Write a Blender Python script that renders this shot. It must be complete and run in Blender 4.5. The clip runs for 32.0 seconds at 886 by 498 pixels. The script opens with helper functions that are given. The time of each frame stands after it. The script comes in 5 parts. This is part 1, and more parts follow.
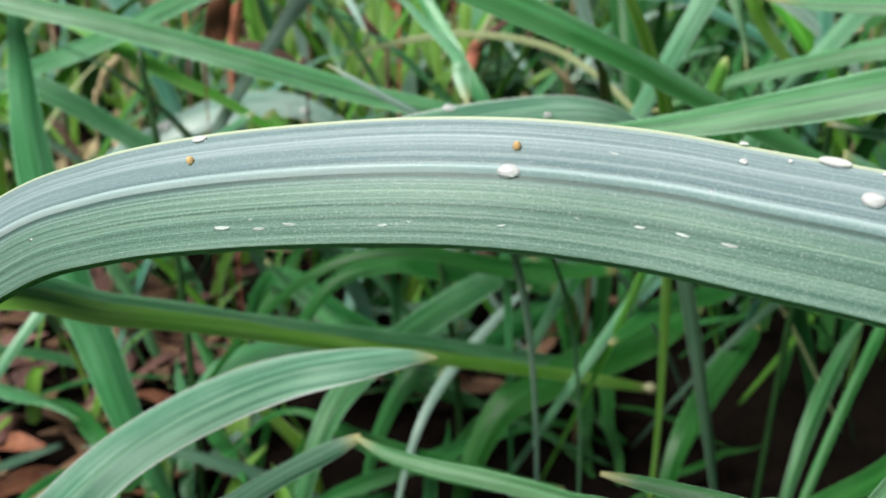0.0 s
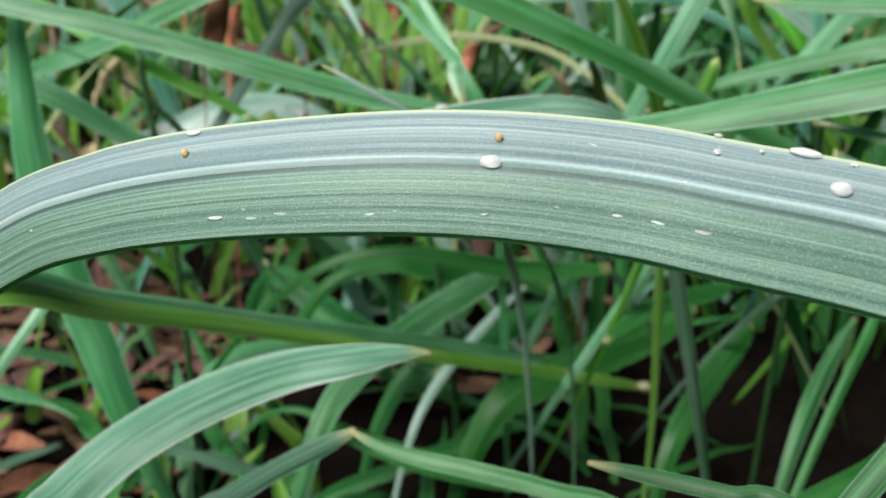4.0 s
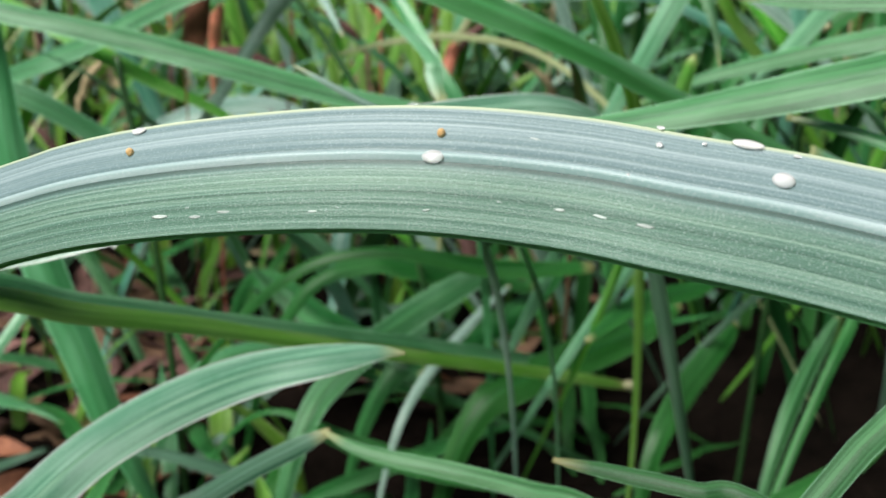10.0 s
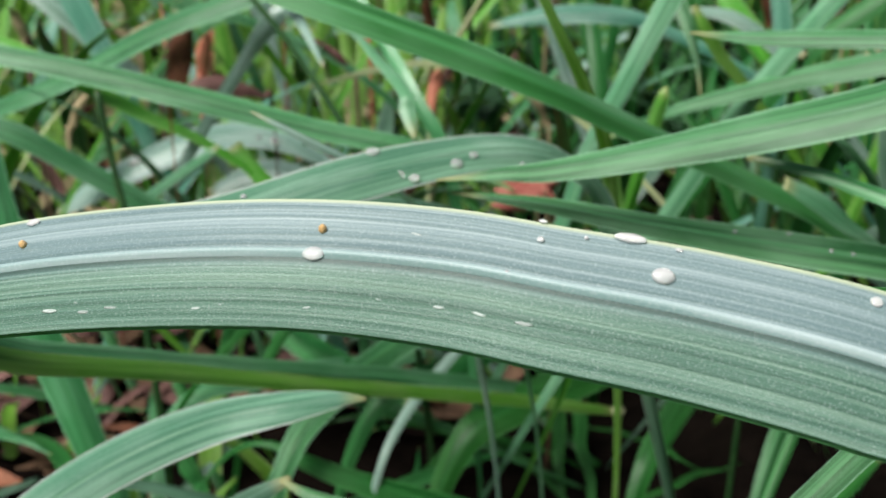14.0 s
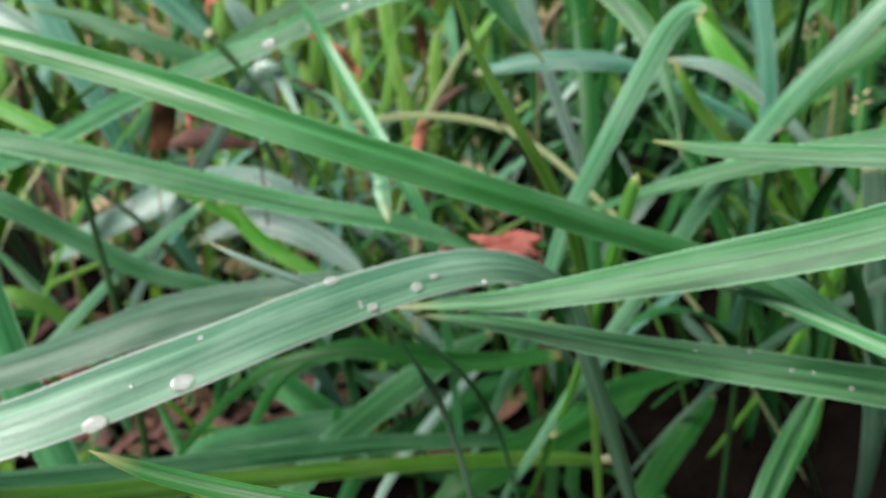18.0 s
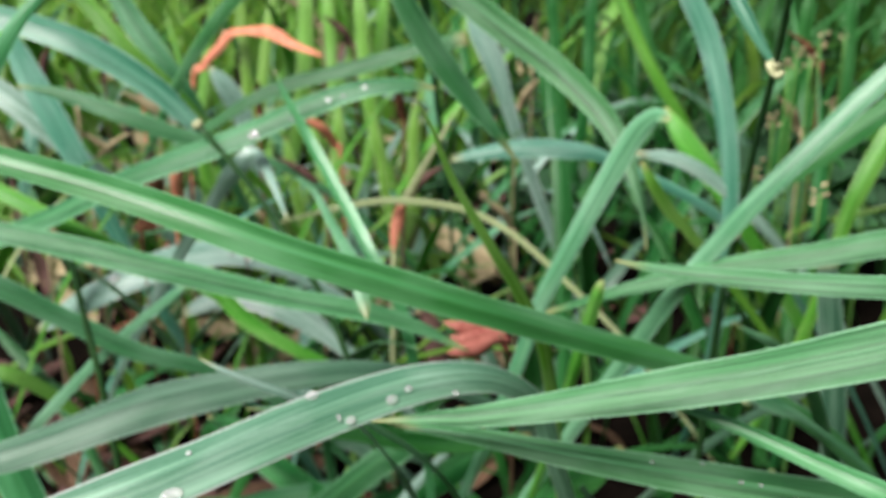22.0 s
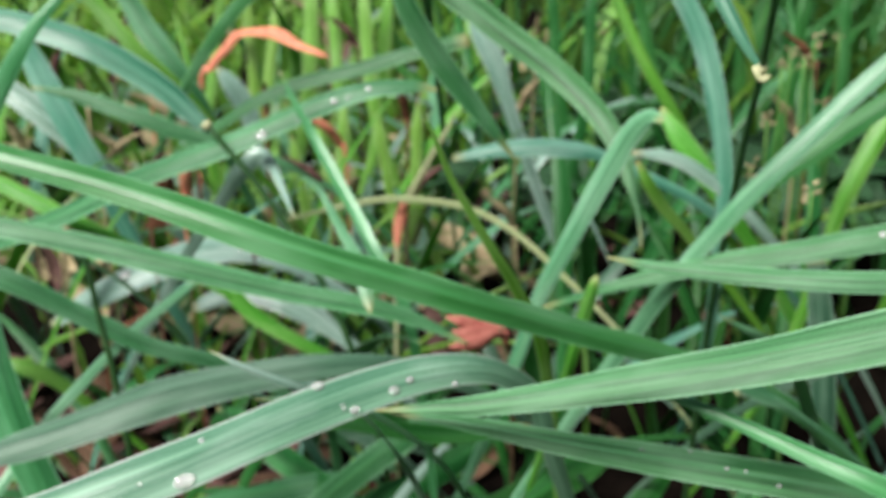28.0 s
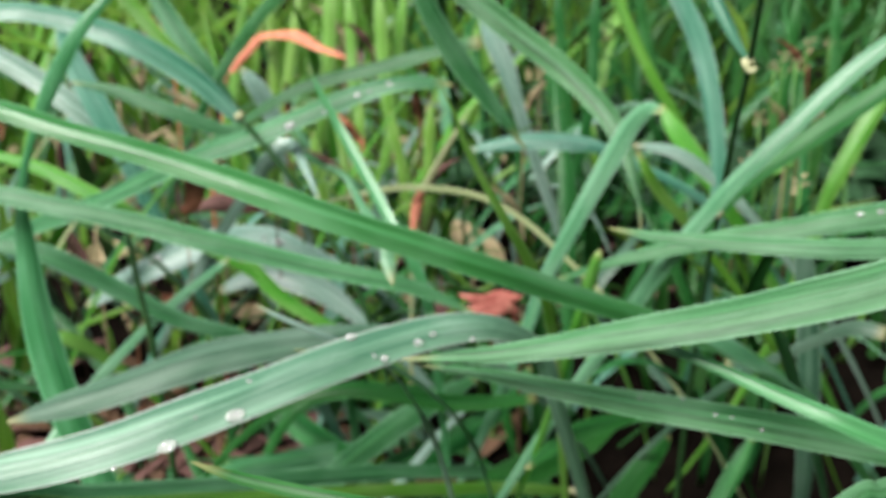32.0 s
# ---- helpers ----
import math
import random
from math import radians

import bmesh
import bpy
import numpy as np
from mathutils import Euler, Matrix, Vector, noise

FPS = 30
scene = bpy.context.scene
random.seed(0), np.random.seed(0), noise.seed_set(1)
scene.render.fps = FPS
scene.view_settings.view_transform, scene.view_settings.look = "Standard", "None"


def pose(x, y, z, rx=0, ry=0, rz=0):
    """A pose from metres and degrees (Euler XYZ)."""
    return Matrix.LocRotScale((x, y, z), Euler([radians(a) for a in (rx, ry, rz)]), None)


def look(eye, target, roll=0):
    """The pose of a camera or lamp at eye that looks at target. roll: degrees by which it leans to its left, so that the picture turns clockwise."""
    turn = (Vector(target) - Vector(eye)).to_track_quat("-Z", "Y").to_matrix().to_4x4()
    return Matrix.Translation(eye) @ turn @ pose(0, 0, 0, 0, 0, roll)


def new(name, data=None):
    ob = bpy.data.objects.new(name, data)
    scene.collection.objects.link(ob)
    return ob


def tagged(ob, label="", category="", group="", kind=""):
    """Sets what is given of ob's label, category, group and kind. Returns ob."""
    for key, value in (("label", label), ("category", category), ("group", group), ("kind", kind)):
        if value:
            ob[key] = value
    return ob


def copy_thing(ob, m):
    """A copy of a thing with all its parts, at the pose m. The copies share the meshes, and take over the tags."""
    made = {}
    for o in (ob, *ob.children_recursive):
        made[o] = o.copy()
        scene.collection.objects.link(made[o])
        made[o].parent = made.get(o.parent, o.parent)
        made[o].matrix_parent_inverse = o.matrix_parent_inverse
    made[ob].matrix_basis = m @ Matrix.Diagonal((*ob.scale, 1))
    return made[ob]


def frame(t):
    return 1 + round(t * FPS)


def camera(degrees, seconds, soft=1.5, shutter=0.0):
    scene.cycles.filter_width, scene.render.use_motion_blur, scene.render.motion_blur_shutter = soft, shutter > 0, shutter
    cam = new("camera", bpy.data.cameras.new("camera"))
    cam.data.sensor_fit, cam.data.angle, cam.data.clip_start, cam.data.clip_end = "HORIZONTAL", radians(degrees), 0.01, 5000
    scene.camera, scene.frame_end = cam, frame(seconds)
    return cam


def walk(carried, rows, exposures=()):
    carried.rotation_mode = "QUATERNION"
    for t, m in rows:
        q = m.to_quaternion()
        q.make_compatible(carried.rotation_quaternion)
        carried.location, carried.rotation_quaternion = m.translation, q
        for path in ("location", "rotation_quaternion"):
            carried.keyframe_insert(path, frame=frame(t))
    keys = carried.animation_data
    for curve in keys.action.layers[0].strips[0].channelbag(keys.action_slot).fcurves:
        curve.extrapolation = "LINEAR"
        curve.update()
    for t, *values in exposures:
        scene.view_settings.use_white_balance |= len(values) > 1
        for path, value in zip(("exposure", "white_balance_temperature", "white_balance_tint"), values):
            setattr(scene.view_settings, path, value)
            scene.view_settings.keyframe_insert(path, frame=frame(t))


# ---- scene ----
CM = 0.01


def view(x, y, z, yaw, pitch, roll):
    """A camera pose in centimetres and degrees."""
    eye = Vector((x, y, z)) * CM
    a, b = radians(yaw), radians(pitch)
    return look(eye, eye + Vector((-math.sin(a) * math.cos(b), math.cos(a) * math.cos(b), math.sin(b))), roll)


EXPO = 0.54
cam = camera(40.0, 32.0)
walk(cam, [
    (0.0, view(-2.129, 0.369, 16.539, -1.167, -24.601, 2.109)),
    (0.5, view(-2.111, 0.340, 16.585, -1.146, -24.919, 1.990)),
    (1.0, view(-2.072, 0.292, 16.623, -0.952, -25.153, 1.898)),
    (1.5, view(-2.077, 0.264, 16.586, -1.102, -24.810, 1.923)),
    (2.0, view(-2.083, 0.202, 16.559, -1.221, -24.479, 2.015)),
    (2.5, view(-2.082, 0.171, 16.535, -1.317, -24.248, 2.068)),
    (3.0, view(-2.081, 0.149, 16.545, -1.364, -24.299, 2.062)),
    (3.5, view(-2.052, 0.132, 16.570, -1.173, -24.491, 2.044)),
    (4.0, view(-2.047, 0.105, 16.564, -1.157, -24.411, 2.044)),
    (4.5, view(-2.053, 0.077, 16.544, -1.223, -24.211, 2.044)),
    (5.0, view(-2.060, 0.058, 16.523, -1.301, -24.024, 2.027)),
    (5.5, view(-2.058, 0.058, 16.518, -1.322, -23.989, 1.974)),
    (6.0, view(-2.035, 0.085, 16.544, -1.204, -24.264, 1.853)),
    (6.5, view(-1.987, 0.090, 16.562, -0.951, -24.424, 1.699)),
    (7.0, view(-1.948, 0.099, 16.560, -0.840, -24.442, 1.578)),
    (7.5, view(-1.902, 0.088, 16.544, -0.683, -24.315, 1.516)),
    (8.0, view(-1.846, 0.102, 16.524, -0.494, -24.215, 1.473)),
    (8.5, view(-1.818, 0.114, 16.521, -0.584, -24.233, 1.453)),
    (9.0, view(-1.806, 0.113, 16.557, -0.896, -24.509, 1.413)),
    (9.5, view(-1.752, 0.134, 16.556, -0.881, -24.573, 1.435)),
    (10.0, view(-1.746, 0.121, 16.527, -1.333, -24.317, 1.514)),
    (10.5, view(-1.720, 0.112, 16.514, -1.665, -24.197, 1.582)),
    (11.0, view(-1.661, 0.115, 16.518, -1.741, -24.260, 1.616)),
    (11.5, view(-1.613, 0.125, 16.534, -1.971, -24.294, 1.557)),
    (12.0, view(-1.499, 0.145, 16.569, -1.686, -24.269, 1.411)),
    (12.5, view(-1.375, 0.202, 16.590, -1.411, -23.961, 1.209)),
    (13.0, view(-1.256, 0.232, 16.662, -1.163, -23.736, 0.960)),
    (13.5, view(-1.111, 0.279, 16.782, -0.655, -23.689, 0.705)),
    (14.0, view(-0.988, 0.360, 16.979, -0.338, -24.068, 0.437)),
    (14.5, view(-0.892, 0.466, 17.227, -0.276, -24.690, 0.227)),
    (15.0, view(-0.805, 0.560, 17.503, -0.309, -25.172, 0.069)),
    (15.5, view(-0.682, 0.635, 17.689, -0.006, -24.885, -0.141)),
    (16.0, view(-0.599, 0.784, 17.853, 0.334, -25.131, -0.397)),
    (16.5, view(-0.530, 0.961, 18.031, 0.657, -25.628, -0.656)),
    (17.0, view(-0.451, 1.126, 18.260, 0.909, -26.134, -0.878)),
    (17.5, view(-0.336, 1.234, 18.576, 1.012, -26.407, -1.015)),
    (18.0, view(-0.158, 1.244, 19.019, 0.847, -26.170, -0.993)),
    (18.5, view(-0.061, 1.201, 19.430, 0.690, -25.941, -0.869)),
    (19.0, view(-0.004, 1.159, 19.809, 0.527, -25.863, -0.688)),
    (19.5, view(0.126, 1.149, 20.330, 0.425, -25.774, -0.493)),
    (20.0, view(0.121, 1.055, 20.644, 0.315, -25.718, -0.317)),
    (20.5, view(0.018, 0.903, 20.712, 0.039, -25.477, -0.174)),
    (21.0, view(-0.089, 0.760, 20.681, -0.240, -25.159, -0.046)),
    (21.5, view(-0.127, 0.738, 20.656, -0.311, -24.880, 0.087)),
    (22.0, view(-0.086, 0.754, 20.617, -0.287, -24.782, 0.197)),
    (22.5, view(-0.011, 0.761, 20.632, -0.206, -24.737, 0.257)),
    (23.0, view(0.029, 0.679, 20.696, -0.195, -24.809, 0.238)),
    (23.5, view(0.078, 0.644, 20.742, -0.139, -24.894, 0.137)),
    (24.0, view(0.136, 0.602, 20.810, -0.059, -25.016, 0.022)),
    (24.5, view(0.190, 0.580, 20.847, 0.031, -25.057, -0.091)),
    (25.0, view(0.167, 0.471, 20.900, -0.035, -25.096, -0.104)),
    (25.5, view(0.160, 0.398, 20.883, -0.028, -25.002, -0.100)),
    (26.0, view(0.132, 0.317, 20.893, -0.056, -24.972, -0.081)),
    (26.5, view(0.092, 0.234, 20.919, -0.092, -24.978, -0.056)),
    (27.0, view(0.051, 0.151, 20.952, -0.114, -24.998, -0.031)),
    (27.5, view(0.017, 0.072, 20.982, -0.096, -25.012, -0.009)),
    (28.0, view(0.000, -0.000, 21.000, -0.000, -24.999, 0.000)),
    (28.5, view(-0.055, -0.129, 20.992, 0.032, -24.917, 0.061)),
    (29.0, view(-0.113, -0.283, 20.941, 0.071, -24.687, 0.141)),
    (29.5, view(-0.188, -0.397, 20.905, 0.082, -24.548, 0.249)),
    (30.0, view(-0.297, -0.623, 20.917, 0.046, -24.432, 0.380)),
    (30.5, view(-0.366, -0.892, 20.958, 0.059, -24.380, 0.508)),
    (31.0, view(-0.387, -1.288, 21.015, 0.076, -24.293, 0.581)),
    (31.5, view(-0.354, -1.780, 21.129, 0.125, -24.294, 0.576)),
    (32.0, view(-0.309, -2.321, 21.212, 0.077, -24.286, 0.475)),
], [(0.0, EXPO - 0.14), (11.0, EXPO - 0.14), (13.0, EXPO - 0.2), (15.0, EXPO - 0.28), (18.0, EXPO - 0.2), (21.0, EXPO), (32.0, EXPO)])
FOCUS, FSTOP = 0.08, 80.0
cam.data.dof.use_dof = True
cam.data.dof.focus_distance, cam.data.dof.aperture_fstop = FOCUS, FSTOP

# ---- light: an overcast sky ----
world = bpy.data.worlds.new("sky")
scene.world = world
world.use_nodes = True
sky = world.node_tree.nodes.new("ShaderNodeTexSky")
sky.sky_type, sky.sun_disc = "NISHITA", False
sky.sun_elevation, sky.sun_rotation = radians(56), radians(-135)
sky.air_density, sky.dust_density = 1.0, 3.0
back = world.node_tree.nodes["Background"]
cloud = world.node_tree.nodes.new("ShaderNodeHueSaturation")
cloud.inputs["Saturation"].default_value = 0.75
world.node_tree.links.new(sky.outputs[0], cloud.inputs["Color"])
world.node_tree.links.new(cloud.outputs[0], back.inputs["Color"])
back.inputs["Strength"].default_value = 0.05
sun = new("sun", bpy.data.lights.new("sun", "SUN"))
sun.data.energy, sun.data.angle, sun.data.color = 5.0, radians(36), (1.0, 0.97, 0.92)
sun.matrix_world = look((-3.6, -3.6, 7.6), (0, 0, 0))


# ---- materials ----
def nodes_of(name):
    m = bpy.data.materials.new(name)
    m.use_nodes = True
    n = m.node_tree.nodes
    return m, n, m.node_tree.links, n["Principled BSDF"]


def math_node(n, l, op, a, b=None):
    k = n.new("ShaderNodeMath")
    k.operation = op
    for i, v in enumerate((a, b)):
        if v is None:
            continue
        if isinstance(v, (int, float)):
            k.inputs[i].default_value = v
        else:
            l.new(v, k.inputs[i])
    return k.outputs[0]


def mix_node(n, l, fac, a, b, kind="MIX"):
    k = n.new("ShaderNodeMix")
    k.data_type, k.blend_type = "RGBA", kind
    for sock, v in ((k.inputs[0], fac), (k.inputs[6], a), (k.inputs[7], b)):
        if isinstance(v, (int, float)):
            sock.default_value = v
        elif isinstance(v, tuple):
            sock.default_value = (*v, 1)
        else:
            l.new(v, sock)
    return k.outputs[2]


def noise_node(n, l, vec, scale, detail=2.0, rough=0.5):
    k = n.new("ShaderNodeTexNoise")
    k.inputs["Scale"].default_value, k.inputs["Detail"].default_value, k.inputs["Roughness"].default_value = scale, detail, rough
    if vec is not None:
        l.new(vec, k.inputs["Vector"])
    return k.outputs["Fac"]


def ramp_node(n, l, fac, stops):
    k = n.new("ShaderNodeValToRGB")
    while len(k.color_ramp.elements) < len(stops):
        k.color_ramp.elements.new(0.5)
    for e, (p, c) in zip(k.color_ramp.elements, stops):
        e.position, e.color = p, (*c, 1) if isinstance(c, tuple) else (c, c, c, 1)
    l.new(fac, k.inputs[0])
    return k.outputs[0]


def leaf_material(name, dark, light, pale, gloss=0.4, glow=0.3, ribs=1.0, wax=0.0, island=False, spec=0.3, rims=(0.55, 0.55)):
    """A grass leaf: fibres along it, a pale midrib and margin, dry tip, blotches; thin enough to pass light."""
    m, n, l, p = nodes_of(name)
    uv, edge = n.new("ShaderNodeUVMap"), n.new("ShaderNodeUVMap")
    uv.uv_map, edge.uv_map = "metres", "shape"
    su, se = n.new("ShaderNodeSeparateXYZ"), n.new("ShaderNodeSeparateXYZ")
    l.new(uv.outputs[0], su.inputs[0]), l.new(edge.outputs[0], se.inputs[0])
    if island:
        rnd = n.new("ShaderNodeNewGeometry").outputs["Random Per Island"]
    else:
        rnd = n.new("ShaderNodeObjectInfo").outputs["Random"]

    def along(across, length):
        c = n.new("ShaderNodeCombineXYZ")
        l.new(math_node(n, l, "MULTIPLY", su.outputs[0], across), c.inputs[0])
        l.new(math_node(n, l, "MULTIPLY", su.outputs[1], length), c.inputs[1])
        l.new(math_node(n, l, "MULTIPLY", rnd, 37.0), c.inputs[2])
        return c.outputs[0]

    fine, wide = noise_node(n, l, along(5200, 30), 1.0, 3.0, 0.6), noise_node(n, l, along(1500, 14), 1.0, 2.0)
    grain = noise_node(n, l, along(9000, 5200), 1.0, 2.0)
    blotch = noise_node(n, l, along(180, 60), 1.0, 3.0)
    veins = math_node(n, l, "ADD", math_node(n, l, "MULTIPLY", fine, 0.45), math_node(n, l, "MULTIPLY", wide, 0.55))
    col = ramp_node(n, l, veins, [(0.41, dark), (0.5, tuple((a + b) / 2 for a, b in zip(dark, light))), (0.59, light)])
    col = mix_node(n, l, math_node(n, l, "MULTIPLY", ramp_node(n, l, blotch, [(0.45, 0.0), (0.75, 1.0)]), 0.35), col, pale)
    col = mix_node(n, l, math_node(n, l, "MULTIPLY", ramp_node(n, l, grain, [(0.5, 0.0), (0.8, 1.0)]), 0.22 + wax), col, pale)
    across = math_node(n, l, "ABSOLUTE", math_node(n, l, "SUBTRACT", se.outputs[0], 0.5))
    rim = ramp_node(n, l, across, [(0.455, 0.0), (0.495, 1.0)])
    lower = ramp_node(n, l, se.outputs[0], [(0.48, rims[0]), (0.52, rims[1])])
    col = mix_node(n, l, math_node(n, l, "MULTIPLY", rim, lower), col, tuple(min(c * 1.5, 0.7) for c in pale))
    tip = ramp_node(n, l, se.outputs[1], [(0.0, 1.0), (0.022, 0.0)])
    col = mix_node(n, l, math_node(n, l, "MULTIPLY", tip, 0.8), col, (0.36, 0.33, 0.17))
    hue = n.new("ShaderNodeHueSaturation")
    hue.inputs["Saturation"].default_value = 1.14
    l.new(math_node(n, l, "ADD", math_node(n, l, "MULTIPLY", rnd, 0.024), 0.49), hue.inputs["Hue"])
    l.new(math_node(n, l, "ADD", math_node(n, l, "MULTIPLY", rnd, 0.3), 0.85), hue.inputs["Value"])
    l.new(col, hue.inputs["Color"])
    l.new(hue.outputs[0], p.inputs["Base Color"])
    l.new(math_node(n, l, "ADD", math_node(n, l, "MULTIPLY", wide, 0.25), gloss - 0.12), p.inputs["Roughness"])
    p.inputs["Specular IOR Level"].default_value = spec
    bump = n.new("ShaderNodeBump")
    bump.inputs["Strength"].default_value, bump.inputs["Distance"].default_value = 0.5 * ribs, 0.00012
    l.new(math_node(n, l, "ADD", veins, math_node(n, l, "MULTIPLY", grain, 0.25)), bump.inputs["Height"])
    l.new(bump.outputs[0], p.inputs["Normal"])
    thin = n.new("ShaderNodeBsdfTranslucent")
    l.new(mix_node(n, l, 0.5, hue.outputs[0], (0.25, 0.42, 0.05)), thin.inputs["Color"])
    mix = n.new("ShaderNodeMixShader")
    mix.inputs[0].default_value = glow
    l.new(p.outputs[0], mix.inputs[1]), l.new(thin.outputs[0], mix.inputs[2])
    l.new(mix.outputs[0], n["Material Output"].inputs["Surface"])
    return m


def near_leaf_material():
    """The near leaf: waxy, with sky sheen painted as a blue-grey upper half, a greener lower half, ridged veins in
    rows, fine pale pimples, shade painted along the midrib's lower edge.
    """
    m, n, l, p = nodes_of("near_leaf_sheen")
    uv, edge = n.new("ShaderNodeUVMap"), n.new("ShaderNodeUVMap")
    uv.uv_map, edge.uv_map = "metres", "shape"
    su, se = n.new("ShaderNodeSeparateXYZ"), n.new("ShaderNodeSeparateXYZ")
    l.new(uv.outputs[0], su.inputs[0]), l.new(edge.outputs[0], se.inputs[0])
    across, run = se.outputs[0], su.outputs[1]

    def rows(k, length, seed):
        c = n.new("ShaderNodeCombineXYZ")
        l.new(math_node(n, l, "MULTIPLY", across, k), c.inputs[0])
        l.new(math_node(n, l, "MULTIPLY", run, length), c.inputs[1])
        c.inputs[2].default_value = seed
        return c.outputs[0]

    fine = noise_node(n, l, rows(62, 26, 1.3), 1.0, 3.0, 0.6)
    wide = noise_node(n, l, rows(17, 9, 5.1), 1.0, 2.0)
    pimple = noise_node(n, l, rows(110, 6500, 2.2), 1.0, 1.0)
    cloudy = noise_node(n, l, rows(2.2, 45, 8.4), 1.0, 3.0)
    drift = math_node(n, l, "MULTIPLY", noise_node(n, l, rows(3, 22, 3.7), 1.0, 1.0), 0.022)
    line = math_node(n, l, "SINE", math_node(n, l, "MULTIPLY", math_node(n, l, "ADD", across, drift), 2 * math.pi * 12.5))
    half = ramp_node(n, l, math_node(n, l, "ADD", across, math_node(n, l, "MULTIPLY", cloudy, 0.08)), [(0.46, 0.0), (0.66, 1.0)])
    veins = math_node(n, l, "ADD", math_node(n, l, "MULTIPLY", fine, 0.5), math_node(n, l, "MULTIPLY", wide, 0.5))
    # Upper half is paler and bluer: the sky's sheen is put into the colour.
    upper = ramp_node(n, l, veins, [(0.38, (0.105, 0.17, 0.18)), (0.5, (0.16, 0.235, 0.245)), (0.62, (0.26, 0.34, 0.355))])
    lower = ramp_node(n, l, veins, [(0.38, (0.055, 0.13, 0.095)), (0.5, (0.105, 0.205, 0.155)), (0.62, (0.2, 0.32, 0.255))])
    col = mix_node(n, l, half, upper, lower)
    deep = math_node(n, l, "MULTIPLY", ramp_node(n, l, line, [(0.55, 0.0), (1.0, 1.0)]), math_node(n, l, "ADD", math_node(n, l, "MULTIPLY", half, 0.5), 0.3))
    col = mix_node(n, l, math_node(n, l, "MULTIPLY", deep, ramp_node(n, l, wide, [(0.35, 1.0), (0.6, 0.35)])), col, (0.03, 0.075, 0.055))
    col = mix_node(n, l, math_node(n, l, "MULTIPLY", ramp_node(n, l, pimple, [(0.55, 0.0), (0.72, 1.0)]), 0.32), col, (0.46, 0.55, 0.54))
    # Dark line below the raised midrib: its shade is painted in.
    groove_shade = ramp_node(n, l, across, [(0.492, 0.0), (0.502, 1.0), (0.524, 0.85), (0.55, 0.0)])
    col = mix_node(n, l, math_node(n, l, "MULTIPLY", groove_shade, 0.85), col, (0.025, 0.055, 0.045))
    rim = ramp_node(n, l, across, [(0.012, 1.0), (0.04, 0.0)])
    col = mix_node(n, l, math_node(n, l, "MULTIPLY", rim, 0.85), col, (0.48, 0.55, 0.37))
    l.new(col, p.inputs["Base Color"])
    l.new(math_node(n, l, "ADD", math_node(n, l, "MULTIPLY", fine, 0.3), 0.3), p.inputs["Roughness"])
    p.inputs["Specular IOR Level"].default_value = 0.5
    bump = n.new("ShaderNodeBump")
    bump.inputs["Strength"].default_value, bump.inputs["Distance"].default_value = 0.9, 0.00012
    l.new(math_node(n, l, "ADD", math_node(n, l, "ADD", veins, math_node(n, l, "MULTIPLY", line, -0.12)), math_node(n, l, "MULTIPLY", pimple, 0.3)), bump.inputs["Height"])
    l.new(bump.outputs[0], p.inputs["Normal"])
    thin = n.new("ShaderNodeBsdfTranslucent")
    l.new(mix_node(n, l, 0.5, col, (0.25, 0.42, 0.05)), thin.inputs["Color"])
    mix = n.new("ShaderNodeMixShader")
    mix.inputs[0].default_value = 0.07
    l.new(p.outputs[0], mix.inputs[1]), l.new(thin.outputs[0], mix.inputs[2])
    l.new(mix.outputs[0], n["Material Output"].inputs["Surface"])
    return m


